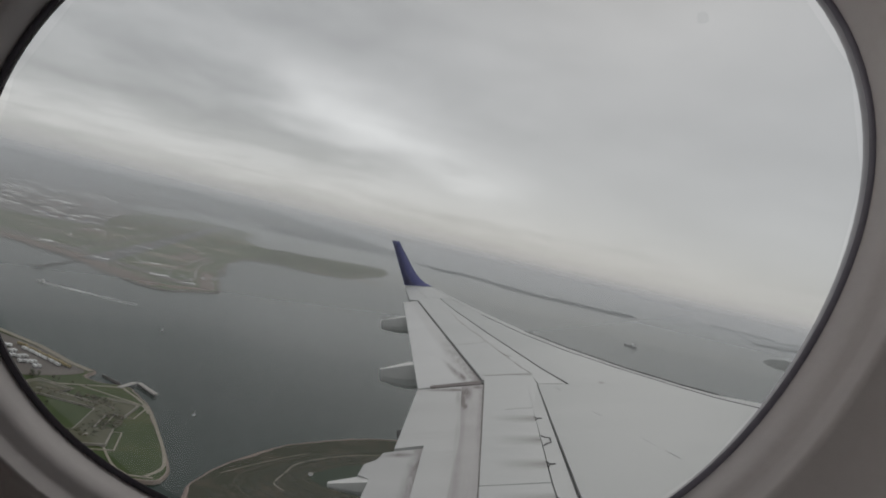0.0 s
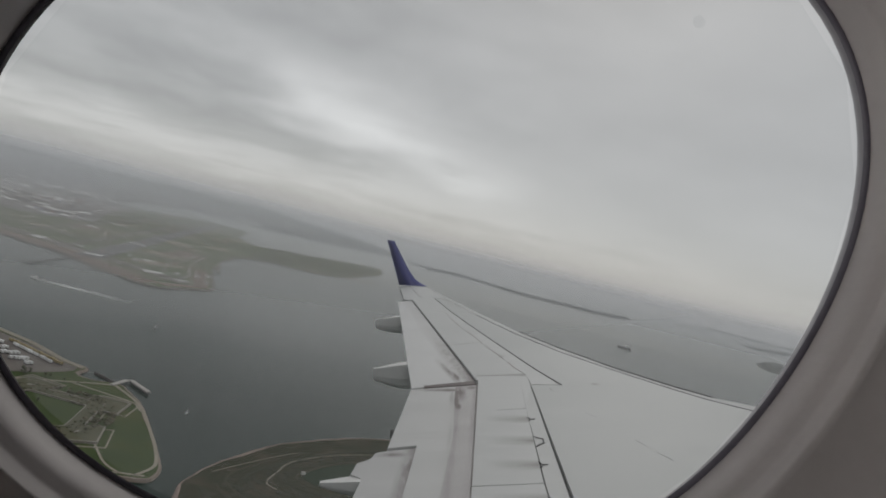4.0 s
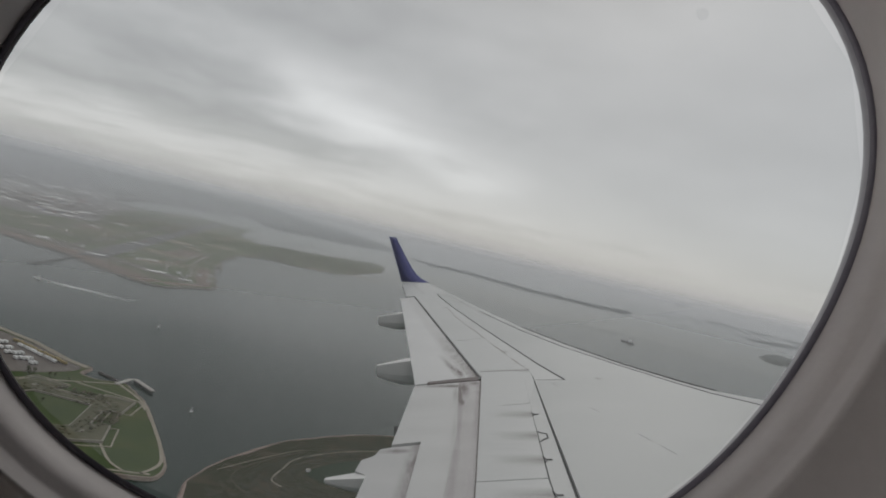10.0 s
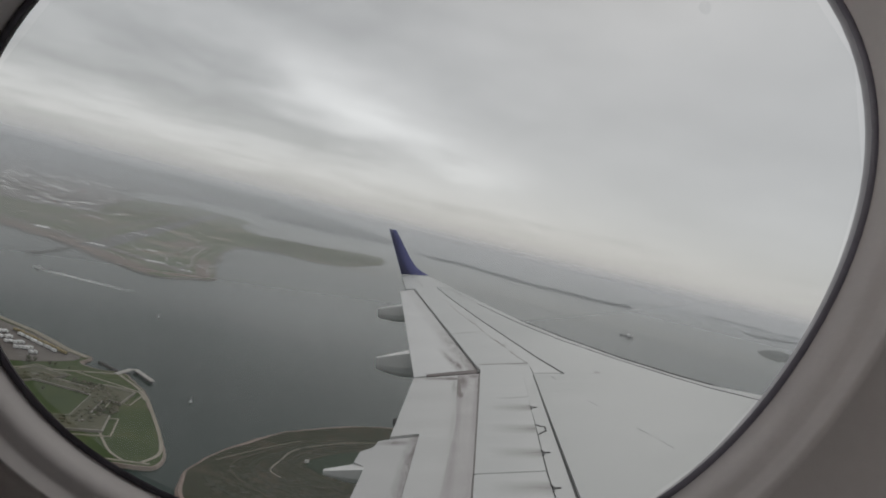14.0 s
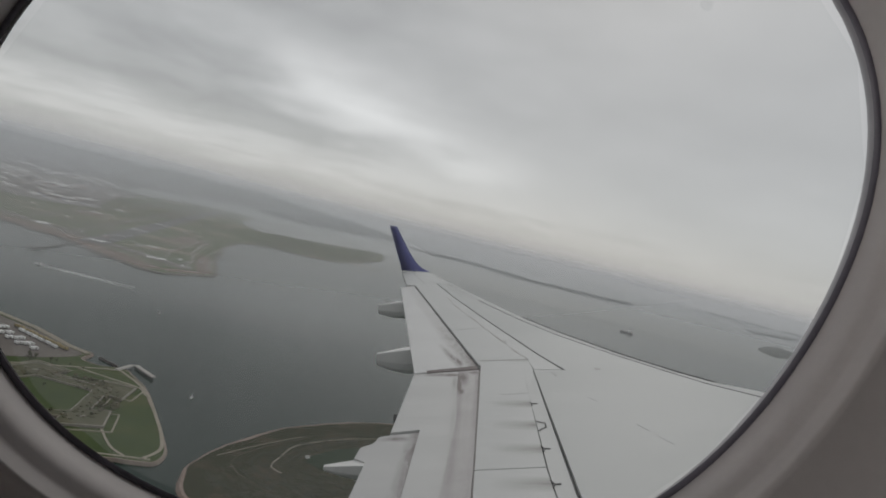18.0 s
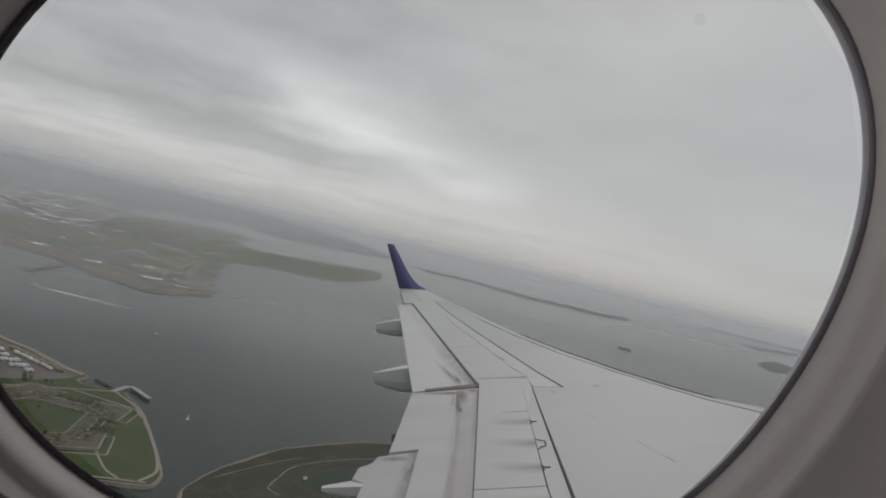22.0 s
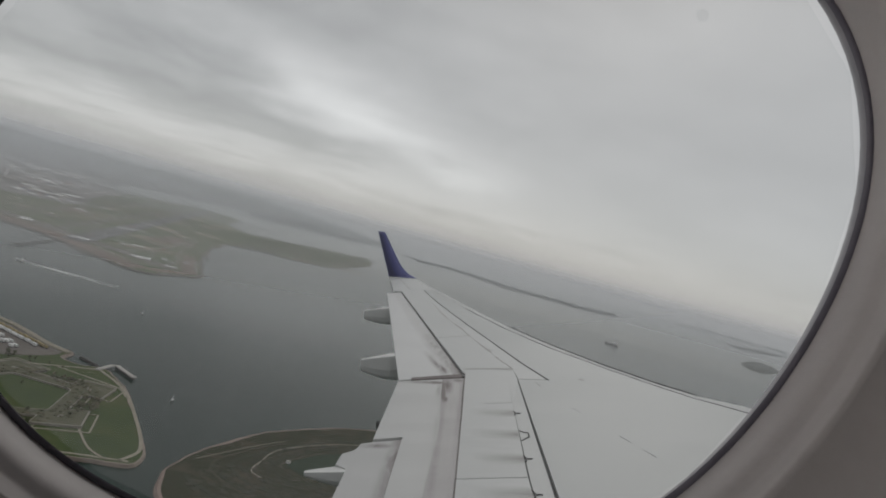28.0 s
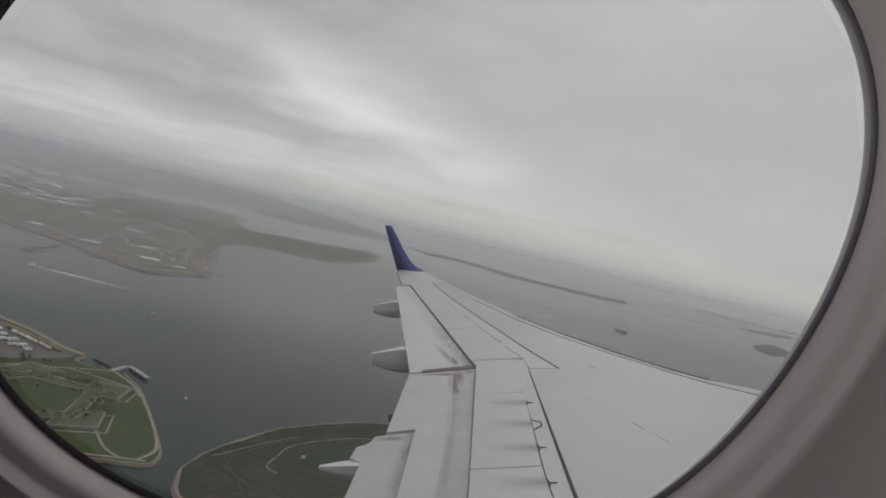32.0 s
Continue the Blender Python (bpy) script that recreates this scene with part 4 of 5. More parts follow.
def clumps(name, spots, level, size, height, material, label, category, seed):
    """Uneven leafy humps, one for each spot."""
    rnd = random.Random(seed)
    vs, fs = [], []
    for x, y in spots:
        r, h, o = size * rnd.uniform(0.5, 1.3), height * rnd.uniform(0.5, 1.3), len(vs)
        z = level(x, y) if callable(level) else level
        for k in range(7):
            a, q = 2 * math.pi * k / 7 + rnd.uniform(0, 0.4), rnd.uniform(0.75, 1.2)
            vs.append((x + r * q * math.cos(a), y + r * q * math.sin(a), z - 0.2))
        for k in range(5):
            a, q = 2 * math.pi * k / 5 + rnd.uniform(0, 0.5), rnd.uniform(0.5, 0.8)
            vs.append((x + r * q * math.cos(a), y + r * q * math.sin(a), z + h * rnd.uniform(0.55, 0.85)))
        vs.append((x, y, z + h))
        for k in range(5):
            fs.append((o + 7 + k, o + 7 + (k + 1) % 5, o + 12))
            fs.append((o + k, o + k + 1, o + 7 + (k + 1) % 5, o + 7 + k))
        fs.append((o + 5, o + 6, o + 7))
        fs.append((o + 6, o, o + 7))
    return stuff(name, vs, fs, material, label, category)


def blocks(name, spots, level, span, height, material, label, category, seed):
    """A crowd of far roofs: pitched or flat little houses."""
    rnd = random.Random(seed)
    vs, fs = [], []
    for x, y in spots:
        w, d, h, a, o = rnd.uniform(*span), rnd.uniform(*span), rnd.uniform(*height), rnd.uniform(0, 3.1), len(vs)
        c, s = math.cos(a), math.sin(a)
        z = level(x, y) if callable(level) else level
        for hz in (z - 0.2, z + h):
            for px, py in ((-w, -d), (w, -d), (w, d), (-w, d)):
                vs.append((x + (px * c - py * s) / 2, y + (px * s + py * c) / 2, hz))
        rise = h * 0.35 if max(w, d) < 14 else 0.3
        for px in (-w, w):
            vs.append((x + px * c / 2, y + px * s / 2, z + h + rise))
        fs += [(o, o + 1, o + 5, o + 4), (o + 2, o + 3, o + 7, o + 6), (o + 1, o + 2, o + 6, o + 9, o + 5), (o + 3, o, o + 4, o + 8, o + 7), (o + 4, o + 5, o + 9, o + 8), (o + 6, o + 7, o + 8, o + 9)]
    return stuff(name, vs, fs, material, label, category)


def at(x, y, z=0.0, turn_by=0.0):
    return pose(x, y, z, 0, 0, turn_by)


APRON_PALE = surface("terminal_apron_concrete", (0.13, 0.122, 0.122), (0.26, 0.245, 0.24), 0.02, 0.9, 0, 0, 12)

SERVICE = surface("worn_service_road", (0.16, 0.145, 0.12), (0.24, 0.22, 0.19), 0.05, 0.9, 0, 0, 12)
PIER_WOOD = surface("weathered_pier_wood", (0.05, 0.048, 0.046), (0.10, 0.095, 0.09), 0.6, 0.85, 0, 0, 8)
CONCRETE_SAND = surface("pale_sand", (0.26, 0.24, 0.21), (0.38, 0.35, 0.31), 0.12, 0.9, 0, 0, 12)
TAXIWAY = surface("worn_taxiway", (0.085, 0.078, 0.070), (0.15, 0.132, 0.115), 0.05, 0.9, 0, 0, 12)

RUST_EARTH = surface("reddish_earth", (0.105, 0.070, 0.055), (0.20, 0.145, 0.115), 0.04, 0.9, 0, 0, 10)

# ---- airfield: runways, taxiways, buildings ----
Z = 1.2
part("runway", strip(bmesh.new(), [(-372, 672), (-500, 1150), (-628, 1630), (-742, 2060)], 26, Z + 0.50, 0.6), TARMAC, airfield, "long grey runway")
part("runway", strip(bmesh.new(), [(-1250, 985), (-760, 845), (-560, 770), (-400, 712), (-255, 655)], 22, Z + 0.10, 0.25), TAXIWAY, airfield, "brown shore-side runway")
part("runway", strip(bmesh.new(), [(-900, 830), (-760, 1300), (-620, 1900)], 20, Z + 0.42, 0.6), TARMAC, airfield)
for k, (line, w) in enumerate((([(-420, 700), (-540, 1140), (-665, 1600), (-760, 1980)], 9), ([(-520, 790), (-640, 1250), (-740, 1650)], 9), ([(-1000, 960), (-700, 880), (-480, 830), (-330, 820)], 10), ([(-900, 1200), (-650, 1180), (-470, 1100)], 9),
                ([(-860, 1500), (-700, 1480), (-590, 1440)], 9), ([(-330, 700), (-330, 800), (-365, 975), (-350, 1060)], 5), ([(-365, 900), (-300, 860), (-280, 820)], 4), ([(-340, 1120), (-250, 1190), (-195, 1240), (-170, 1500)], 4))):
    part("taxiway", strip(bmesh.new(), smooth_loop(line, 4, 0.0, 1, False), w, Z + 0.14 + 0.03 * k, 0.3 + 0.03 * k), SERVICE if w < 6 else TAXIWAY, airfield, "pale service road" if w < 6 else "worn taxiway")
part("shore_strip", strip(bmesh.new(), smooth_loop([(-1240, 940), (-900, 838), (-640, 760), (-494, 712), (-406, 681), (-316, 630), (-268, 606)], 4, 0.0, 1, False), 26, Z + 0.06, 0.25), RUST_EARTH, airfield, "bare reddish-brown earth behind the sea wall")
part("shore_strip", strip(bmesh.new(), smooth_loop([(-262, 612), (-246, 640), (-240, 660), (-266, 720), (-290, 790)], 4, 0.0, 1, False), 15, Z + 0.07, 0.25), RUST_EARTH, airfield, "bare reddish-brown earth behind the sea wall")
part("apron", prism(bmesh.new(), smooth_loop([(-1230, 1180), (-900, 1000), (-690, 985), (-610, 1090), (-680, 1240), (-800, 1520), (-850, 1720), (-960, 1780), (-1150, 1560)], 4, 0.02, 6), Z - 0.2, Z + 0.03), APRON_PALE, airfield, "pale concrete terminal apron")
for cx, cy, ang, n, w, l in ((-381, 700, 15, 8, 1.6, 12), (-436, 910, 15, 6, 2.6, 9), (-480, 1075, 15, 6, 2.6, 9), (-300, 676, 112, 3, 2.4, 20), (-262, 664, 112, 2, 2.4, 14), (-470, 740, 112, 6, 2, 14), (-560, 1010, 17, 5, 2.5, 12), (-600, 1160, 17, 5, 2.4, 12), (-345, 760, 112, 3, 2.5, 14), (-545, 1310, 15, 5, 2.5, 12)):
    for k in range(n):
        c = Matrix.Translation((cx, cy, 0)) @ Matrix.Rotation(radians(ang), 4, "Z")
        q = [(c @ Vector(((k - (n - 1) / 2) * w * 1.5 + a, b, 0))).to_2d() for a, b in ((-w / 2, -l / 2), (w / 2, -l / 2), (w / 2, l / 2), (-w / 2, l / 2))]
        part("painted_bar", prism(bmesh.new(), [tuple(p) for p in q], Z + 0.05, Z + 0.60), WHITE, airfield)


def building(x, y, w, d, h, turn_by, label, wall_mat, roof_mat, category="building", group="airport buildings"):
    ob = thing("airport_building", label, category, at(x, y, Z, turn_by), group)
    part("wall", box(bmesh.new(), -w / 2, w / 2, -d / 2, d / 2, -0.3, h), wall_mat, ob)
    bm = box(bmesh.new(), -w / 2 - 0.4, w / 2 + 0.4, -d / 2 - 0.4, d / 2 + 0.4, h, h + 0.6)
    box(bm, -w * 0.2, w * 0.1, -d * 0.2, d * 0.2, h + 0.6, h + 1.8)
    part("roof", bm, roof_mat, ob, "flat roof with plant boxes")
    for k in (-1, 1):
        part("window", box(bmesh.new(), -w * 0.46, w * 0.46, k * (d / 2 + 0.05) - 0.06, k * (d / 2 + 0.05) + 0.06, h * 0.45, h * 0.75), WINDOWS, ob, "grey window band")
    return ob


rnd = random.Random(44)
for cx, cy, n, sx, sy in ((-1170, 2000, 14, 90, 150), (-1300, 2150, 10, 140, 200), (-1030, 1887, 5, 60, 60), (-943, 1444, 8, 60, 70), (-1230, 1764, 8, 120, 120), (-760, 1120, 9, 70, 40), (-690, 1090, 5, 40, 30), (-1000, 1330, 9, 90, 80), (-1080, 1650, 10, 110, 120), (-860, 1430, 6, 60, 50), (-1180, 2000, 9, 120, 140), (-930, 1170, 7, 60, 40), (-800, 1250, 10, 90, 60), (-1010, 1480, 10, 130, 80), (-700, 1180, 6, 60, 50)):
    for _ in range(n):
        pale = rnd.random() < 0.62
        building(cx + rnd.uniform(-sx, sx), cy + rnd.uniform(-sy, sy), rnd.uniform(14, 30) * (1 + max(0, cy - 1300) / 900), rnd.uniform(8, 16) * (1 + max(0, cy - 1300) / 900), rnd.uniform(2, 5), rnd.choice((12, 17, 105, 15)) + rnd.uniform(-4, 4),
                 "long white-roofed airport hangar" if pale else "low tan airport terminal building", TAN, WHITE if pale else TAN)
tower = thing("control_tower", "slim grey control tower with a wide dark cab", "tower", at(-862, 1455, Z), "airport buildings")
bm = bmesh.new()
bmesh.ops.create_cone(bm, cap_ends=True, segments=16, radius1=2.4, radius2=2, depth=14, matrix=Matrix.Translation((0, 0, 7)))
part("shaft", bm, CONCRETE, tower)
bm = bmesh.new()
bmesh.ops.create_cone(bm, cap_ends=True, segments=16, radius1=3, radius2=4.5, depth=4, matrix=Matrix.Translation((0, 0, 16)))
part("cab", bm, WINDOWS, tower, "dark glazed cab")


def airliner(x, y, turn_by, label, s=1.0):
    ob = thing("parked_airliner", label, "airplane", at(x, y, Z, turn_by), "parked airliners")
    bm = bmesh.new()
    bmesh.ops.create_cone(bm, cap_ends=True, segments=10, radius1=0.9 * s, radius2=0.9 * s, depth=11 * s, matrix=Matrix.Translation((0, 0, 1.6 * s)) @ Matrix.Rotation(radians(90), 4, "Y"))
    part("body", bm, WHITE, ob)
    for k in (-1, 1):
        part("wing", prism(bmesh.new(), [(1.5 * s, 0.5 * k * s), (-0.8 * s, 0.5 * k * s), (-2.6 * s, 6 * k * s), (-1.8 * s, 6 * k * s)][::k], 1.2 * s, 1.5 * s), WHITE, ob)
        part("landing_gear", box(bmesh.new(), -0.8 * s, -0.2 * s, k * 1.0 * s - 0.2, k * 1.0 * s + 0.2, -0.05, 1.3 * s), DARK_HULL, ob)
    part("tail_fin", box(bmesh.new(), -5.4 * s, -4.0 * s, -0.12, 0.12, 2 * s, 4.6 * s), BLUE, ob)
    return ob


for x, y, a in ((-640, 1060, 30), (-660, 1040, 34), (-620, 1085, 28), (-700, 1060, 200), (-820, 1290, 60), (-800, 1310, 62), (-905, 1250, 10)):
    airliner(x, y, a, "small white airliner parked near the terminal", 1.6)

# worn ground, perimeter roads and small field clutter
rnd = random.Random(91)
FIELD = [(-1000, 930), (-640, 780), (-494, 722), (-406, 690), (-316, 640), (-262, 640), (-262, 700), (-300, 800), (-350, 960), (-370, 1110), (-470, 1500), (-600, 1780), (-660, 2040), (-780, 2080), (-860, 1800), (-800, 1540), (-690, 1240), (-640, 1000)]
DRY = surface("dry_grass", (0.15, 0.135, 0.085), (0.25, 0.215, 0.15), 0.05, 0.9, 0, 0, 9)
LUSH = surface("lush_grass", (0.040, 0.072, 0.022), (0.070, 0.105, 0.040), 0.05, 0.9, 0, 0, 9)
for k, (x, y) in enumerate(scatter(FIELD, 44, 92)):
    wide, deep, a = rnd.uniform(9, 36), rnd.uniform(12, 46) * y / 900, rnd.uniform(-0.5, 0.5)
    ring = [(x + wide * math.cos(q + a) * rnd.uniform(0.6, 1.2), y + deep * math.sin(q) * rnd.uniform(0.6, 1.2)) for q in (2 * math.pi * i / 9 for i in range(9))]
    part("grass_patch", prism(bmesh.new(), smooth_loop(ring, 4, 0.03, k), Z - 0.2, Z + 0.012 + 0.001 * k), (DRY, LUSH, RUST_EARTH)[k % 3 if k % 5 else 0], airfield, "worn patch in the grass")
for k, (line, w) in enumerate((([(-960, 880), (-640, 784), (-494, 734), (-406, 700), (-316, 652), (-280, 640), (-272, 700), (-310, 800), (-355, 960)], 4), ([(-300, 700), (-320, 760), (-300, 800)], 3.5), ([(-262, 1165), (-200, 1225), (-168, 1420), (-160, 1640), (-190, 1790)], 5), ([(-700, 905), (-560, 1010), (-520, 1250), (-640, 1700)], 5))):
    part("service_road", strip(bmesh.new(), smooth_loop(line, 5, 0.0, 1, False), w, Z + 0.09 + 0.01 * k, 0.25), SERVICE, airfield, "pale perimeter road")
CLUTTER = island_colours("field_clutter", [(0, (0.10, 0.095, 0.09)), (0.35, (0.30, 0.29, 0.28)), (0.6, (0.52, 0.51, 0.50)), (0.85, (0.74, 0.74, 0.72)), (0.95, (0.30, 0.10, 0.07))])
blocks("airfield_clutter", scatter(FIELD, 150, 93), Z, (1.5, 6), (0.6, 1.8), CLUTTER, "small sheds, signs and vehicles dotted over the airfield", "airfield clutter", 94)
blocks("apron_clutter", scatter([(-1200, 1200), (-900, 1010), (-690, 995), (-620, 1090), (-690, 1240), (-810, 1520), (-870, 1720), (-1150, 1700)], 260, 95), Z, (3, 13), (0.8, 3.0), CLUTTER, "carts, trucks and sheds crowding the terminal apron", "apron clutter", 96)
clumps("mainland_trees", scatter([(-1100, 2100), (-1240, 2600), (-1120, 3100), (-1300, 4300), (-2400, 3900), (-3300, 2700), (-1900, 1900)], 520, 97), 1.0, 34, 4.0, WOODS, "dark trees between the town's roofs", "trees", 98)

# light mast huts near the point
for x, y in ((-268, 720), (-262, 735), (-285, 700), (-246, 690)):
    ob = thing("equipment_hut", "small white equipment hut on the grass", "hut", at(x, y, Z, 20), "airfield huts")
    part("wall", box(bmesh.new(), -3, 3, -2, 2, -0.2, 2.2), WHITE, ob)
    part("roof", prism(bmesh.new(), [(-3.3, -2.3), (3.3, -2.3), (3.3, 2.3), (-3.3, 2.3)], 2.2, 2.6), CONCRETE, ob)

# approach-light pier
pier = thing("pier", "narrow dark timber pier on piles", "pier", at(0, 0, 0))
part("deck", strip(bmesh.new(), [(-378, 655), (-366, 604), (-358, 560)], 1.9, 1.3, 0.4), PIER_WOOD, pier)
part("pier_head", box(bmesh.new(), -363, -353, 557, 561, 0.9, 1.35), PIER_WOOD, pier)
for k in range(14):
    u = k / 13
    for e in (-1.4, 1.4):
        bm = bmesh.new()
        bmesh.ops.create_cone(bm, cap_ends=True, segments=6, radius1=0.35, radius2=0.35, depth=2, matrix=Matrix.Translation((-377 + 19 * u + e * 0.7, 650 - 88 * u, 0.0)))
        part("pile", bm, TIMBER, pier)

# ---- mainland town, woods and islands' trees ----
blocks("town", scatter([(-1010, 1950), (-1240, 2500), (-1120, 3000), (-1300, 4200), (-2500, 3900), (-3600, 2700), (-2000, 1500), (-1250, 1300)], 1300, 7), 1.0, (14, 55), (0.8, 3.5), TOWN, "crowded town roofs on the mainland", "town", 8)
SLOPE = [(-3300, 2000), (-2500, 2700), (-1300, 3450), (-1150, 4450), (-1900, 4350), (-2900, 3700), (-3900, 2500)]
blocks("hill_town", scatter(SLOPE, 420, 41), far_height, (16, 60), (5.0, 11.0), TOWN, "hazy roofs on the far hills", "town", 42)
clumps("hill_woods", scatter(SLOPE, 420, 43), far_height, 46, 10.0, WOODS, "hazy woods on the far hills", "woods", 44)
clumps("point_woods", scatter(POINT, 700, 12), point_height, 30, 9.0, WOODS, "dark woods on the point", "woods", 13)
clumps("island_woods", [(x + random.Random(k).uniform(-14, 14), y + random.Random(k + 500).uniform(-26, 26)) for k, (x, y) in enumerate(smooth_loop([(-24, 2745), (116, 2830), (238, 2684), (360, 2458), (518, 2452), (653, 2430), (799, 2556)], 26, 0, 1, False))], 2.3, 18, 8.0, WOODS, "low trees along the harbour island", "woods", 15)
clumps("island_woods", scatter([(885, 1605), (960, 1740), (1055, 1860), (1060, 1800), (975, 1650), (872, 1530)], 170, 16), 2.3, 15, 5.0, ISLE_WOODS, "low trees on the round harbour island", "woods", 17)
blocks("point_town", scatter(POINT[:36], 70, 18), point_height, (8, 18), (7.0, 12.0), TOWN, "pale houses on the wooded point", "town", 19)
clumps("airfield_scrub", scatter([(-340, 1150), (-264, 1165), (-195, 1215), (-160, 1400), (-150, 1620), (-170, 1780), (-320, 1620), (-420, 1560)], 420, 20), 1.2, 7, 1.0, MARSH, "low scrub on the marshy spit", "scrub", 21)
land("sand_spit", smooth_loop([(-179, 1215), (-147, 1260), (-108, 1240), (-112, 1225), (-147, 1232)], 4, 0.03, 31), 0.7, CONCRETE_SAND, CONCRETE_SAND, "thin pale sand spit off the marsh", "sandbank", 3, "")

# ---- the fort ----
G0 = 1.0
fort_ground = bpy.data.objects["ground_fort_island"]
FX, FY, FR = -143, 242, 37.0


def star(scale, tip):
    """Outline of a five-pointed bastioned fort."""
    out = []
    for i in range(5):
        a = radians(13.5 + 36 + 72 * i)
        c, s = math.cos(a), math.sin(a)
        for r, side in ((0.68, -0.17), (0.80, -0.33), (1.10 * tip, 0.0), (0.80, 0.33), (0.68, 0.17)):
            u, v = FR * scale * r, FR * scale * side
            out.append((u * c - v * s, u * s + v * c))
    return out


def yard_edge(scale):
    """The pentagon of the fort's yard, with as many points as the star."""
    out = []
    for i in range(5):
        a = radians(13.5 + 36 + 72 * i)
        c, s = math.cos(a), math.sin(a)
        for r, side in ((0.94, -0.10), (0.98, -0.04), (1.0, 0.0), (0.98, 0.04), (0.94, 0.10)):
            u, v = FR * scale * r, FR * scale * side
            out.append((u * c - v * s, u * s + v * c))
    return out


def band(outer, inner_loop, z0, z1):
    bm = bmesh.new()
    n = len(outer)
    lo, ho = [bm.verts.new((*p, z0)) for p in outer], [bm.verts.new((*p, z1)) for p in outer]
    li, hi = [bm.verts.new((*p, z0)) for p in inner_loop], [bm.verts.new((*p, z1)) for p in inner_loop]
    for k in range(n):
        j = (k + 1) % n
        for q in ((lo[k], lo[j], ho[j], ho[k]), (ho[k], ho[j], hi[j], hi[k]), (hi[k], hi[j], li[j], li[k])):
            bm.faces.new(q)
    return bm


RAMPART = surface("weedy_rampart", (0.050, 0.058, 0.028), (0.125, 0.118, 0.075), 0.22, 0.92, 0, 0, 9)
fort = thing("star_fort", "old granite star fort with grassy ramparts and a green yard", "fort", at(FX, FY, G0))
part("outer_wall", band(star(1.0, 1.0), star(0.984, 0.995), -0.3, 0.95), GRANITE, fort, "pale granite outer wall")
part("rampart", band(star(0.984, 0.995), yard_edge(0.60), -0.3, 0.80), RAMPART, fort, "weedy earth rampart")
part("inner_wall", band(yard_edge(0.60), yard_edge(0.588), -0.3, 0.84), GRANITE, fort, "granite inner wall")
part("yard", prism(bmesh.new(), yard_edge(0.586), -0.3, 0.12), LAWN, fort, "mown green yard")
part("covered_way", band(star(1.115, 1.0), star(1.095, 1.0), -0.2, 0.25), PATH, fort, "pale gravel walk round the fort")
for k in range(5):
    a = radians(13.5 + 36 + 72 * k)
    bm = box(bmesh.new(), -0.6, 0.6, -1.2, 1.2, 0.75, 0.95)
    bm.transform(Matrix.Translation((FR * 0.78 * math.cos(a), FR * 0.78 * math.sin(a), 0)) @ Matrix.Rotation(a, 4, "Z"))
    part("gun_platform", bm, GRANITE, fort, "stone gun platform")
for line, w in (([(-83, 210), (-81, 220), (-86, 232), (-95, 247), (-113, 274), (-131, 290), (-137, 292), (-153, 282), (-172, 270)], 2.0), ([(-149, 283), (-130, 279), (-117, 276), (-110, 268)], 1.4), ([(-106, 226), (-96, 214), (-88, 209)], 1.3), ([(-80, 211), (-92, 208), (-112, 203), (-150, 200)], 1.6), ([(-172, 270), (-182, 255), (-186, 235)], 1.3)):
    part("path", strip(bmesh.new(), smooth_loop(line, 5, 0.0, 1, False), w * 0.65, G0 + 0.13), PATH, fort_ground, "pale gravel path")
yard = part("yard", prism(bmesh.new(), smooth_loop([(-325, 386), (-240, 341), (-199, 325), (-171, 309), (-160, 304), (-162, 293), (-178, 277), (-205, 264), (-310, 262)], 3, 0.01, 2), G0 - 0.2, G0 + 0.10), APRON, fort_ground, "worn brown-grey asphalt container yard")
part("quay", strip(bmesh.new(), [(-320, 386), (-240, 344), (-199, 327.5), (-171, 311), (-158, 306)], 3.0, G0 + 0.35, 1.2), PATH, fort_ground, "concrete quay edge")


def trailer(x, y, turn_by, length, mat_, label, group, name="trailer"):
    ob = thing(name, label, name.split("_")[-1], at(x, y, G0 + 0.10, turn_by), group)
    bm = box(bmesh.new(), -length / 2, length / 2, -0.55, 0.55, 0.4, 1.5)
    bmesh.ops.bevel(bm, geom=bm.edges[:], offset=0.03, segments=1, affect="EDGES")
    part("body", bm, mat_, ob)
    for k in (-0.35, 0.35):
        part("wheel_set", box(bmesh.new(), k * length - 0.4, k * length + 0.4, -0.5, 0.5, 0.0, 0.42), DARK_HULL, ob)
    return ob


rnd = random.Random(61)
QUAY = -26.0  # the quay's direction, degrees
END = Vector((-161, 305))


def yard_spot(along, inward):
    """A place on the yard, measured back along the quay from its end and inward from its edge."""
    a = radians(QUAY)
    p = END - Vector((math.cos(a), math.sin(a))) * along + Vector((math.sin(a), -math.cos(a))) * inward
    return p.x, p.y


for along, inward, count, length in ((9, 17, 2, 3.0), (16, 15, 3, 3.2), (18, 19, 2, 2.8), (25, 14, 3, 3.2), (28, 18, 2, 3.0), (35, 14, 2, 3.4), (37, 17.5, 3, 3.0), (45, 11, 3, 3.0), (47, 19, 2, 3.4), (56, 12, 4, 3.2), (58, 20, 3, 3.0), (68, 15, 3, 3.2), (80, 13, 4, 3.2), (84, 21, 3, 3.2), (95, 16, 3, 3.2), (22, 30, 1, 3.4), (50, 34, 1, 3.4)):
    for k in range(count):
        x, y = yard_spot(along + k * 0.5 + rnd.uniform(-0.3, 0.3), inward + k * 1.55)
        trailer(x, y, QUAY + rnd.uniform(-3, 3), length * rnd.uniform(0.85, 1.1), WHITE, "white box trailer parked in a cluster on the yard", "trailers on the yard")
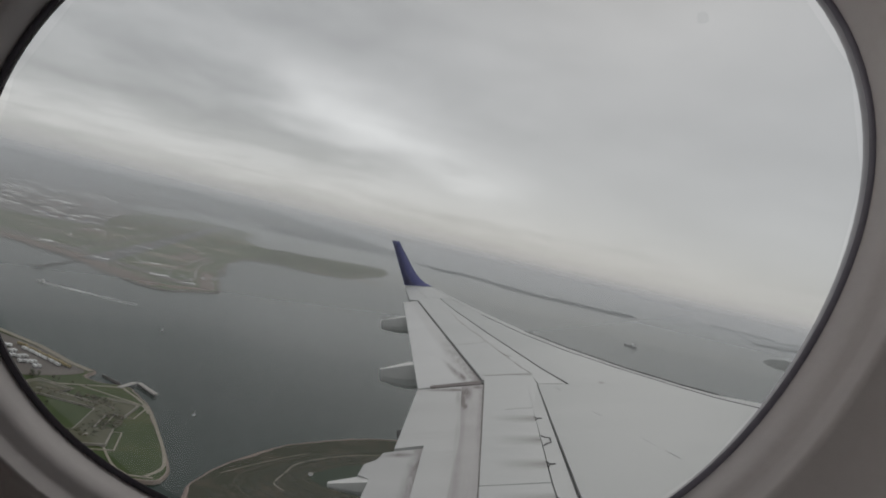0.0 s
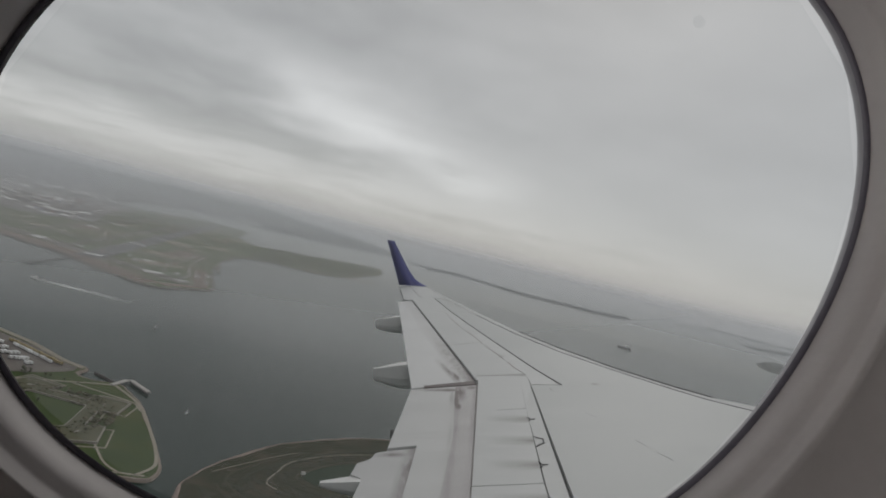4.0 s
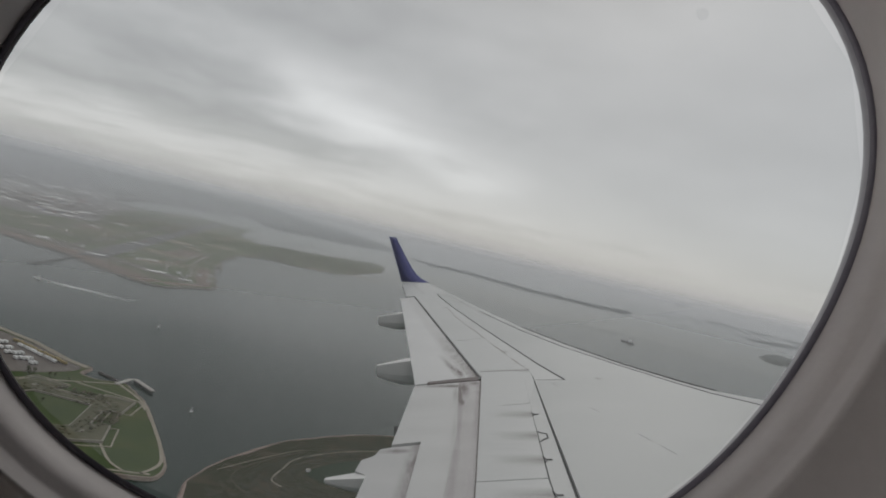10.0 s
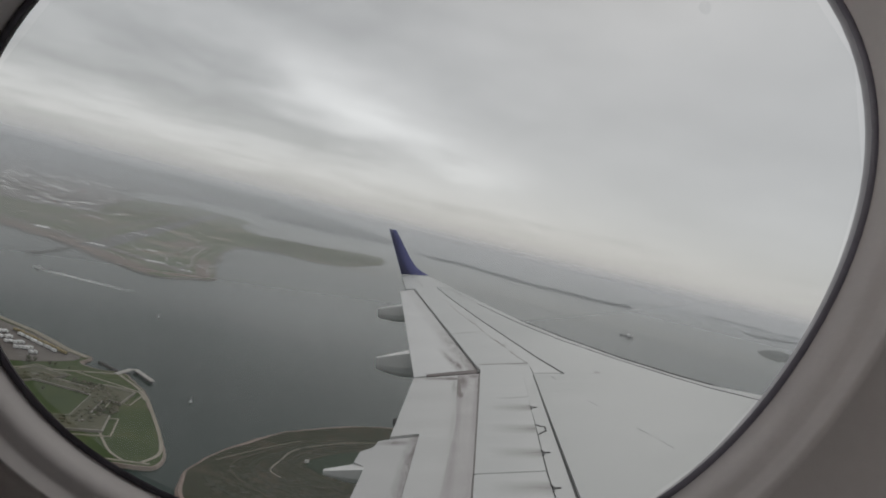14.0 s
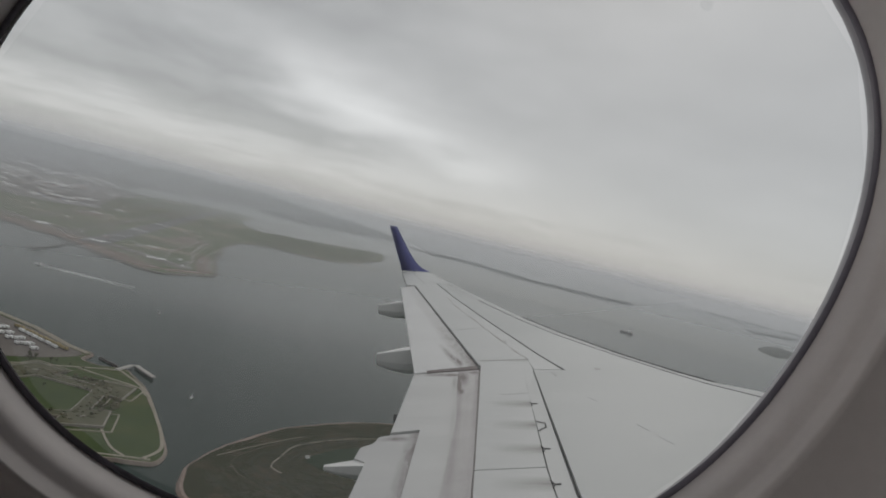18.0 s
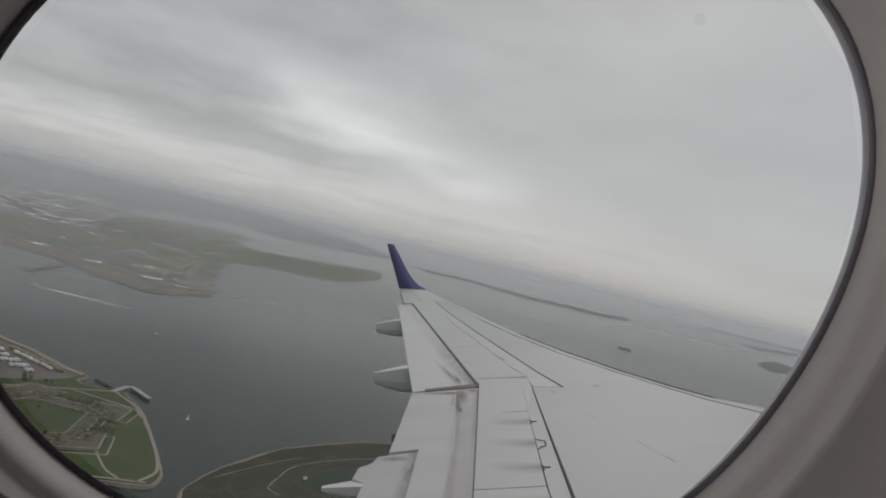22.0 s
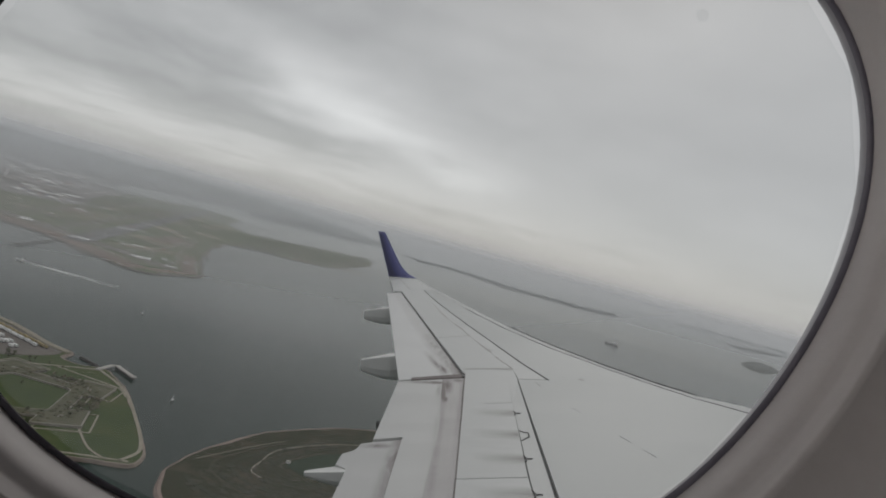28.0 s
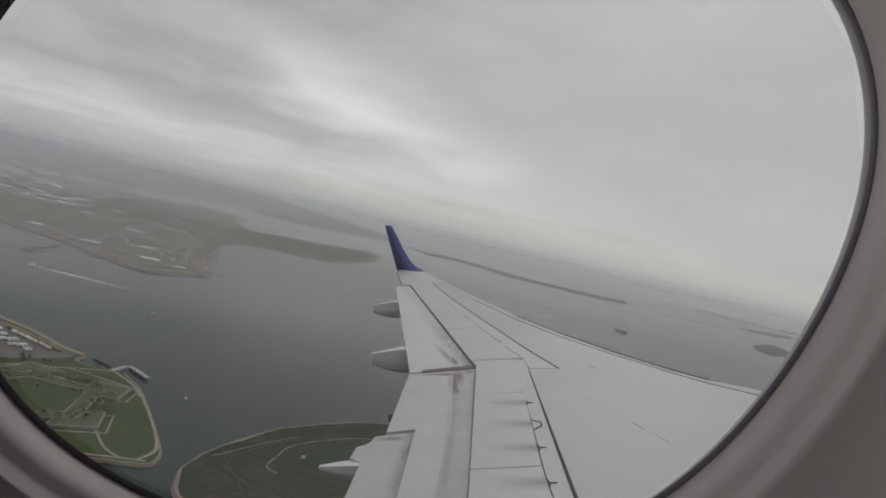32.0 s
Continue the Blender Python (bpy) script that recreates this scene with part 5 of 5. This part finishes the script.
for k in range(6):
    x, y = yard_spot(10 + k * 5.6, 7.4 + rnd.uniform(-0.2, 0.2))
    trailer(x, y, QUAY, rnd.uniform(3.6, 4.8), WHITE, "long white container set down beside the quay racks", "containers by the quay", "shipping_container")
for k in range(22):
    x, y = yard_spot(5 + k * 2.0, 4.6 + rnd.uniform(-0.6, 0.6))
    trailer(x, y, QUAY + rnd.uniform(-6, 6), rnd.uniform(1.4, 2.3), YELLOW, "yellow steel cargo rack along the quay", "racks on the quay", "cargo_rack")

jetty = thing("jetty", "pale concrete fishing jetty on piles", "jetty", at(0, 0, 0))
part("deck", strip(bmesh.new(), [(-136, 292), (-134.5, 303), (-132.5, 304.5), (-119, 294)], 2.2, 1.5, 0.4), CONCRETE, jetty)
for k in range(12):
    u = k / 11
    bm = bmesh.new()
    bmesh.ops.create_cone(bm, cap_ends=True, segments=6, radius1=0.3, radius2=0.3, depth=3, matrix=Matrix.Translation((-133 + 13.5 * u, 304.5 - 10.3 * u, -0.3)))
    part("pile", bm, TIMBER, jetty)
bw = thing("breakwater", "old timber breakwater beside the quay", "breakwater", at(0, 0, 0))
part("wall", strip(bmesh.new(), [(-152, 306), (-146, 303), (-139, 299)], 0.8, 0.9, 2.0), TIMBER, bw)


# ---- trees ----
def tree(label, seed, group):
    rnd = random.Random(seed)
    ob = thing("tree", label, "tree", at(0, 0, -50), group)
    bm = bmesh.new()
    bmesh.ops.create_cone(bm, cap_ends=True, segments=7, radius1=0.14, radius2=0.05, depth=1.8, matrix=Matrix.Translation((0, 0, 0.8)))
    for k in range(4):
        bmesh.ops.create_cone(bm, cap_ends=True, segments=5, radius1=0.05, radius2=0.02, depth=0.9, matrix=Matrix.Translation((0, 0, 1.3)) @ Matrix.Rotation(1.57 * k + 0.3, 4, "Z") @ Matrix.Rotation(0.8, 4, "X") @ Matrix.Translation((0, 0, 0.45)))
    part("trunk", bm, BARK, ob)
    bm = bmesh.new()
    for _ in range(46):
        d = Vector((rnd.gauss(0, 1), rnd.gauss(0, 1), rnd.gauss(0, 0.8))).normalized() * rnd.uniform(0.35, 1.05)
        r = rnd.uniform(0.16, 0.36)
        bmesh.ops.create_icosphere(bm, subdivisions=1, radius=r, matrix=Matrix.Translation((d.x, d.y, 2.0 + d.z * 0.85)) @ Matrix.Rotation(rnd.uniform(0, 3), 4, (0.3, 0.5, 0.8)) @ Matrix.Diagonal((1, rnd.uniform(0.6, 1), rnd.uniform(0.5, 0.9), 1)))
    part("crown", bm, LEAF, ob)
    return ob


kinds = [tree("leafy dark green park tree beside the fort", k, "park trees") for k in (1, 2, 3)]
rnd = random.Random(77)
spots = [(-131 + rnd.uniform(-4, 4), 268 + rnd.uniform(-4, 4)) for _ in range(6)] + [(-160 + rnd.uniform(-14, 14), 281 + rnd.uniform(-4, 3)) for _ in range(14)] + [(-143 + rnd.uniform(-18, 18), 243 + rnd.uniform(-16, 16)) for _ in range(6)] + [(-118 + rnd.uniform(-4, 4), 245 + rnd.uniform(-12, 12)) for _ in range(5)]
for i, (x, y) in enumerate(spots):
    s = rnd.uniform(0.45, 0.9)
    m = at(x, y, G0 + (0.75 if 0.66 * FR < math.hypot(x - FX, y - FY) < 0.7 * FR else 0.05), rnd.uniform(0, 360)) @ Matrix.Scale(s, 4)
    if i < 3:
        kinds[i].matrix_world = m
    else:
        c = copy_thing(kinds[i % 3], m)
        c.matrix_world = m
clumps("fort_scrub", [(FX + FR * r * math.cos(a), FY + FR * r * math.sin(a)) for r, a in ((rnd.uniform(0.58, 0.86), rnd.uniform(0, 6.28)) for _ in range(380))], G0 + 0.78, 0.95, 0.45, WEEDS, "weeds and bushes on the fort's ramparts", "scrub", 78)

# ---- heath island: pond, paths, scrub ----
isle = bpy.data.objects["ground_heath_island"]
TRACK = surface("sandy_track", (0.17, 0.155, 0.12), (0.25, 0.23, 0.18), 0.4, 0.9, 0, 0, 10)


def inland(line):
    return [(x - 4.5, y - 5) for x, y in line]


part("pond", prism(bmesh.new(), smooth_loop(inland([(-27, 246), (-24, 256), (-14, 269), (0, 277), (-2, 262), (-8, 249), (-17, 241)]), 5, 0.01, 3), G0 - 0.4, G0 + 0.06), POND, isle, "small dark pond")
for line, w in (([(23, 205), (17, 253), (16, 270), (8, 288), (-2, 289), (-19, 277), (-34, 259), (-37, 245), (-38, 234), (-33, 230)], 0.6), ([(-58, 232), (-50, 246), (-40, 262), (-34, 270)], 0.35), ([(16, 270), (24, 262), (33, 250)], 0.5)):
    part("path", strip(bmesh.new(), smooth_loop(inland(line), 6, 0.0, 1, False), w, G0 + 0.13), TRACK, isle, "pale sandy track")
WORN = surface("worn_heath", (0.060, 0.056, 0.036), (0.095, 0.086, 0.060), 0.25, 0.92, 0, 0, 9)
HOLLOW = surface("damp_heath", (0.024, 0.031, 0.016), (0.036, 0.042, 0.022), 0.25, 0.92, 0, 0, 9)
crater = [Vector(p) for p in smooth_loop(inland([(-27, 246), (-24, 256), (-14, 269), (0, 277), (-2, 262), (-8, 249), (-17, 241)]), 8, 0.01, 3)]
middle = sum(crater, Vector((0, 0))) / len(crater)
bank = inland([(-58, 214), (-60, 232), (-50, 250), (-34, 270), (-16, 287), (2, 300), (18, 302), (22, 280), (30, 250), (42, 225), (28, 192), (-30, 190)])
for k, wide, m in ((1.14, 0.5, WORN), (1.42, 0.8, HOLLOW), (1.75, 0.4, WORN), (2.3, 1.2, HOLLOW), (2.75, 0.5, WORN), (3.3, 1.4, HOLLOW), (3.8, 0.6, WORN)):
    run = []
    for p in crater + crater[:1]:
        q = middle + (p - middle) * (k + 0.10 * noise.noise((p.x * 0.09, p.y * 0.09, k)))
        if inside(q, bank):
            run.append(tuple(q))
        elif len(run) > 3:
            part("contour", strip(bmesh.new(), run, wide, G0 + 0.09), m, isle, "worn line along the island's slope")
            run = []
        else:
            run = []
    if len(run) > 3:
        part("contour", strip(bmesh.new(), run, wide, G0 + 0.09), m, isle, "worn line along the island's slope")
part("beach", prism(bmesh.new(), smooth_loop(inland([(18, 304), (28, 300), (25, 287), (31, 272), (26, 270), (21, 286), (16, 298)]), 4, 0.03, 4), G0 - 0.4, G0 + 0.16), BEACH, isle, "reddish sand beach")
clumps("heath_scrub", [p for p in scatter(inland([(-56, 214), (-50, 234), (-24, 274), (8, 296), (20, 298), (24, 270), (40, 225), (20, 190), (-30, 188)]), 700, 33) if not inside(p, inland([(-29, 245), (-25, 258), (-14, 271), (2, 279), (0, 260), (-7, 247), (-17, 239)]))], G0, 1.7, 0.16, SCRUB, "low brown-green scrub over the island", "scrub", 34)
hut = thing("hut", "tiny white hut beside the pond", "hut", at(-32, 244, G0, 30))
part("wall", box(bmesh.new(), -0.7, 0.7, -0.5, 0.5, -0.1, 0.8), WHITE, hut)
part("roof", prism(bmesh.new(), [(-0.8, -0.6), (0.8, -0.6), (0.8, 0.6), (-0.8, 0.6)], 0.8, 0.95), CONCRETE, hut)


# ---- boats ----
def boat(name, x, y, turn_by, length, wide, tall, hull, label, house=True, group=""):
    ob = thing(name, label, "boat", at(x, y, 0, turn_by), group)
    bm = prism(bmesh.new(), [(-length / 2, -wide / 2), (length * 0.25, -wide / 2), (length / 2, 0), (length * 0.25, wide / 2), (-length / 2, wide / 2)], -0.4, tall)
    part("hull", bm, hull, ob)
    if house:
        part("deckhouse", box(bmesh.new(), -length * 0.38, -length * 0.12, -wide * 0.35, wide * 0.35, tall, tall * 2.1), WHITE, ob, "white deckhouse")
    return ob


def wake(x, y, turn_by, length, spread, arms, width):
    ob = thing("wake", "pale foam wake trailing behind a boat", "wake", at(x, y, 0.06, turn_by))
    for k in arms:
        line = [(-u * length, k * (spread * u + 0.4) + 0.4 * math.sin(9 * u)) for u in (i / 10 for i in range(11))]
        bm = bmesh.new()
        pts = []
        for i, (px, py) in enumerate(line):
            w = width * (1 - 0.85 * i / 10)
            pts.append((bm.verts.new((px, py - w, 0)), bm.verts.new((px, py + w, 0))))
        for a, b in zip(pts, pts[1:]):
            bm.faces.new((a[0], a[1], b[1], b[0]))
        part("foam", bm, FOAM, ob)
    return ob


boat("speedboat", -313, 498, 178, 6, 2.2, 1.0, WHITE, "white speedboat under way on the harbour")
wake(-310, 498, 178, 78, 3.0, (-1, 1), 1.9)
boat("ferry", 270, 1361, 150, 12, 4, 2.5, WHITE, "small white harbour ferry")
wake(276, 1358, 150, 60, 3, (-1, 1), 1.0)
boat("ferry", 368, 1644, 150, 12, 4, 2.5, WHITE, "small white harbour ferry")
wake(374, 1641, 150, 90, 3, (-1, 1), 1.0)
boat("cargo_barge", 378, 1166, 140, 26, 7, 3, DARK_HULL, "dark cargo barge with a white deckhouse")
for x, y in ((-180, 430), (-95, 282)):
    ob = boat("sailboat", x, y, 60, 1.7, 0.6, 0.35, WHITE, "small white sailboat with its sail up", False, "sailboats")
    part("mast", box(bmesh.new(), 0.08, 0.14, -0.03, 0.03, 0.3, 2.6), METAL, ob)
    bm = bmesh.new()
    prism(bm, [(0.05, -0.02), (-0.7, -0.02), (-0.7, 0.02), (0.05, 0.02)], 0.5, lambda px, py: 2.4 if px > -0.3 else 0.6)
    part("sail", bm, WHITE, ob, "white triangular sail")
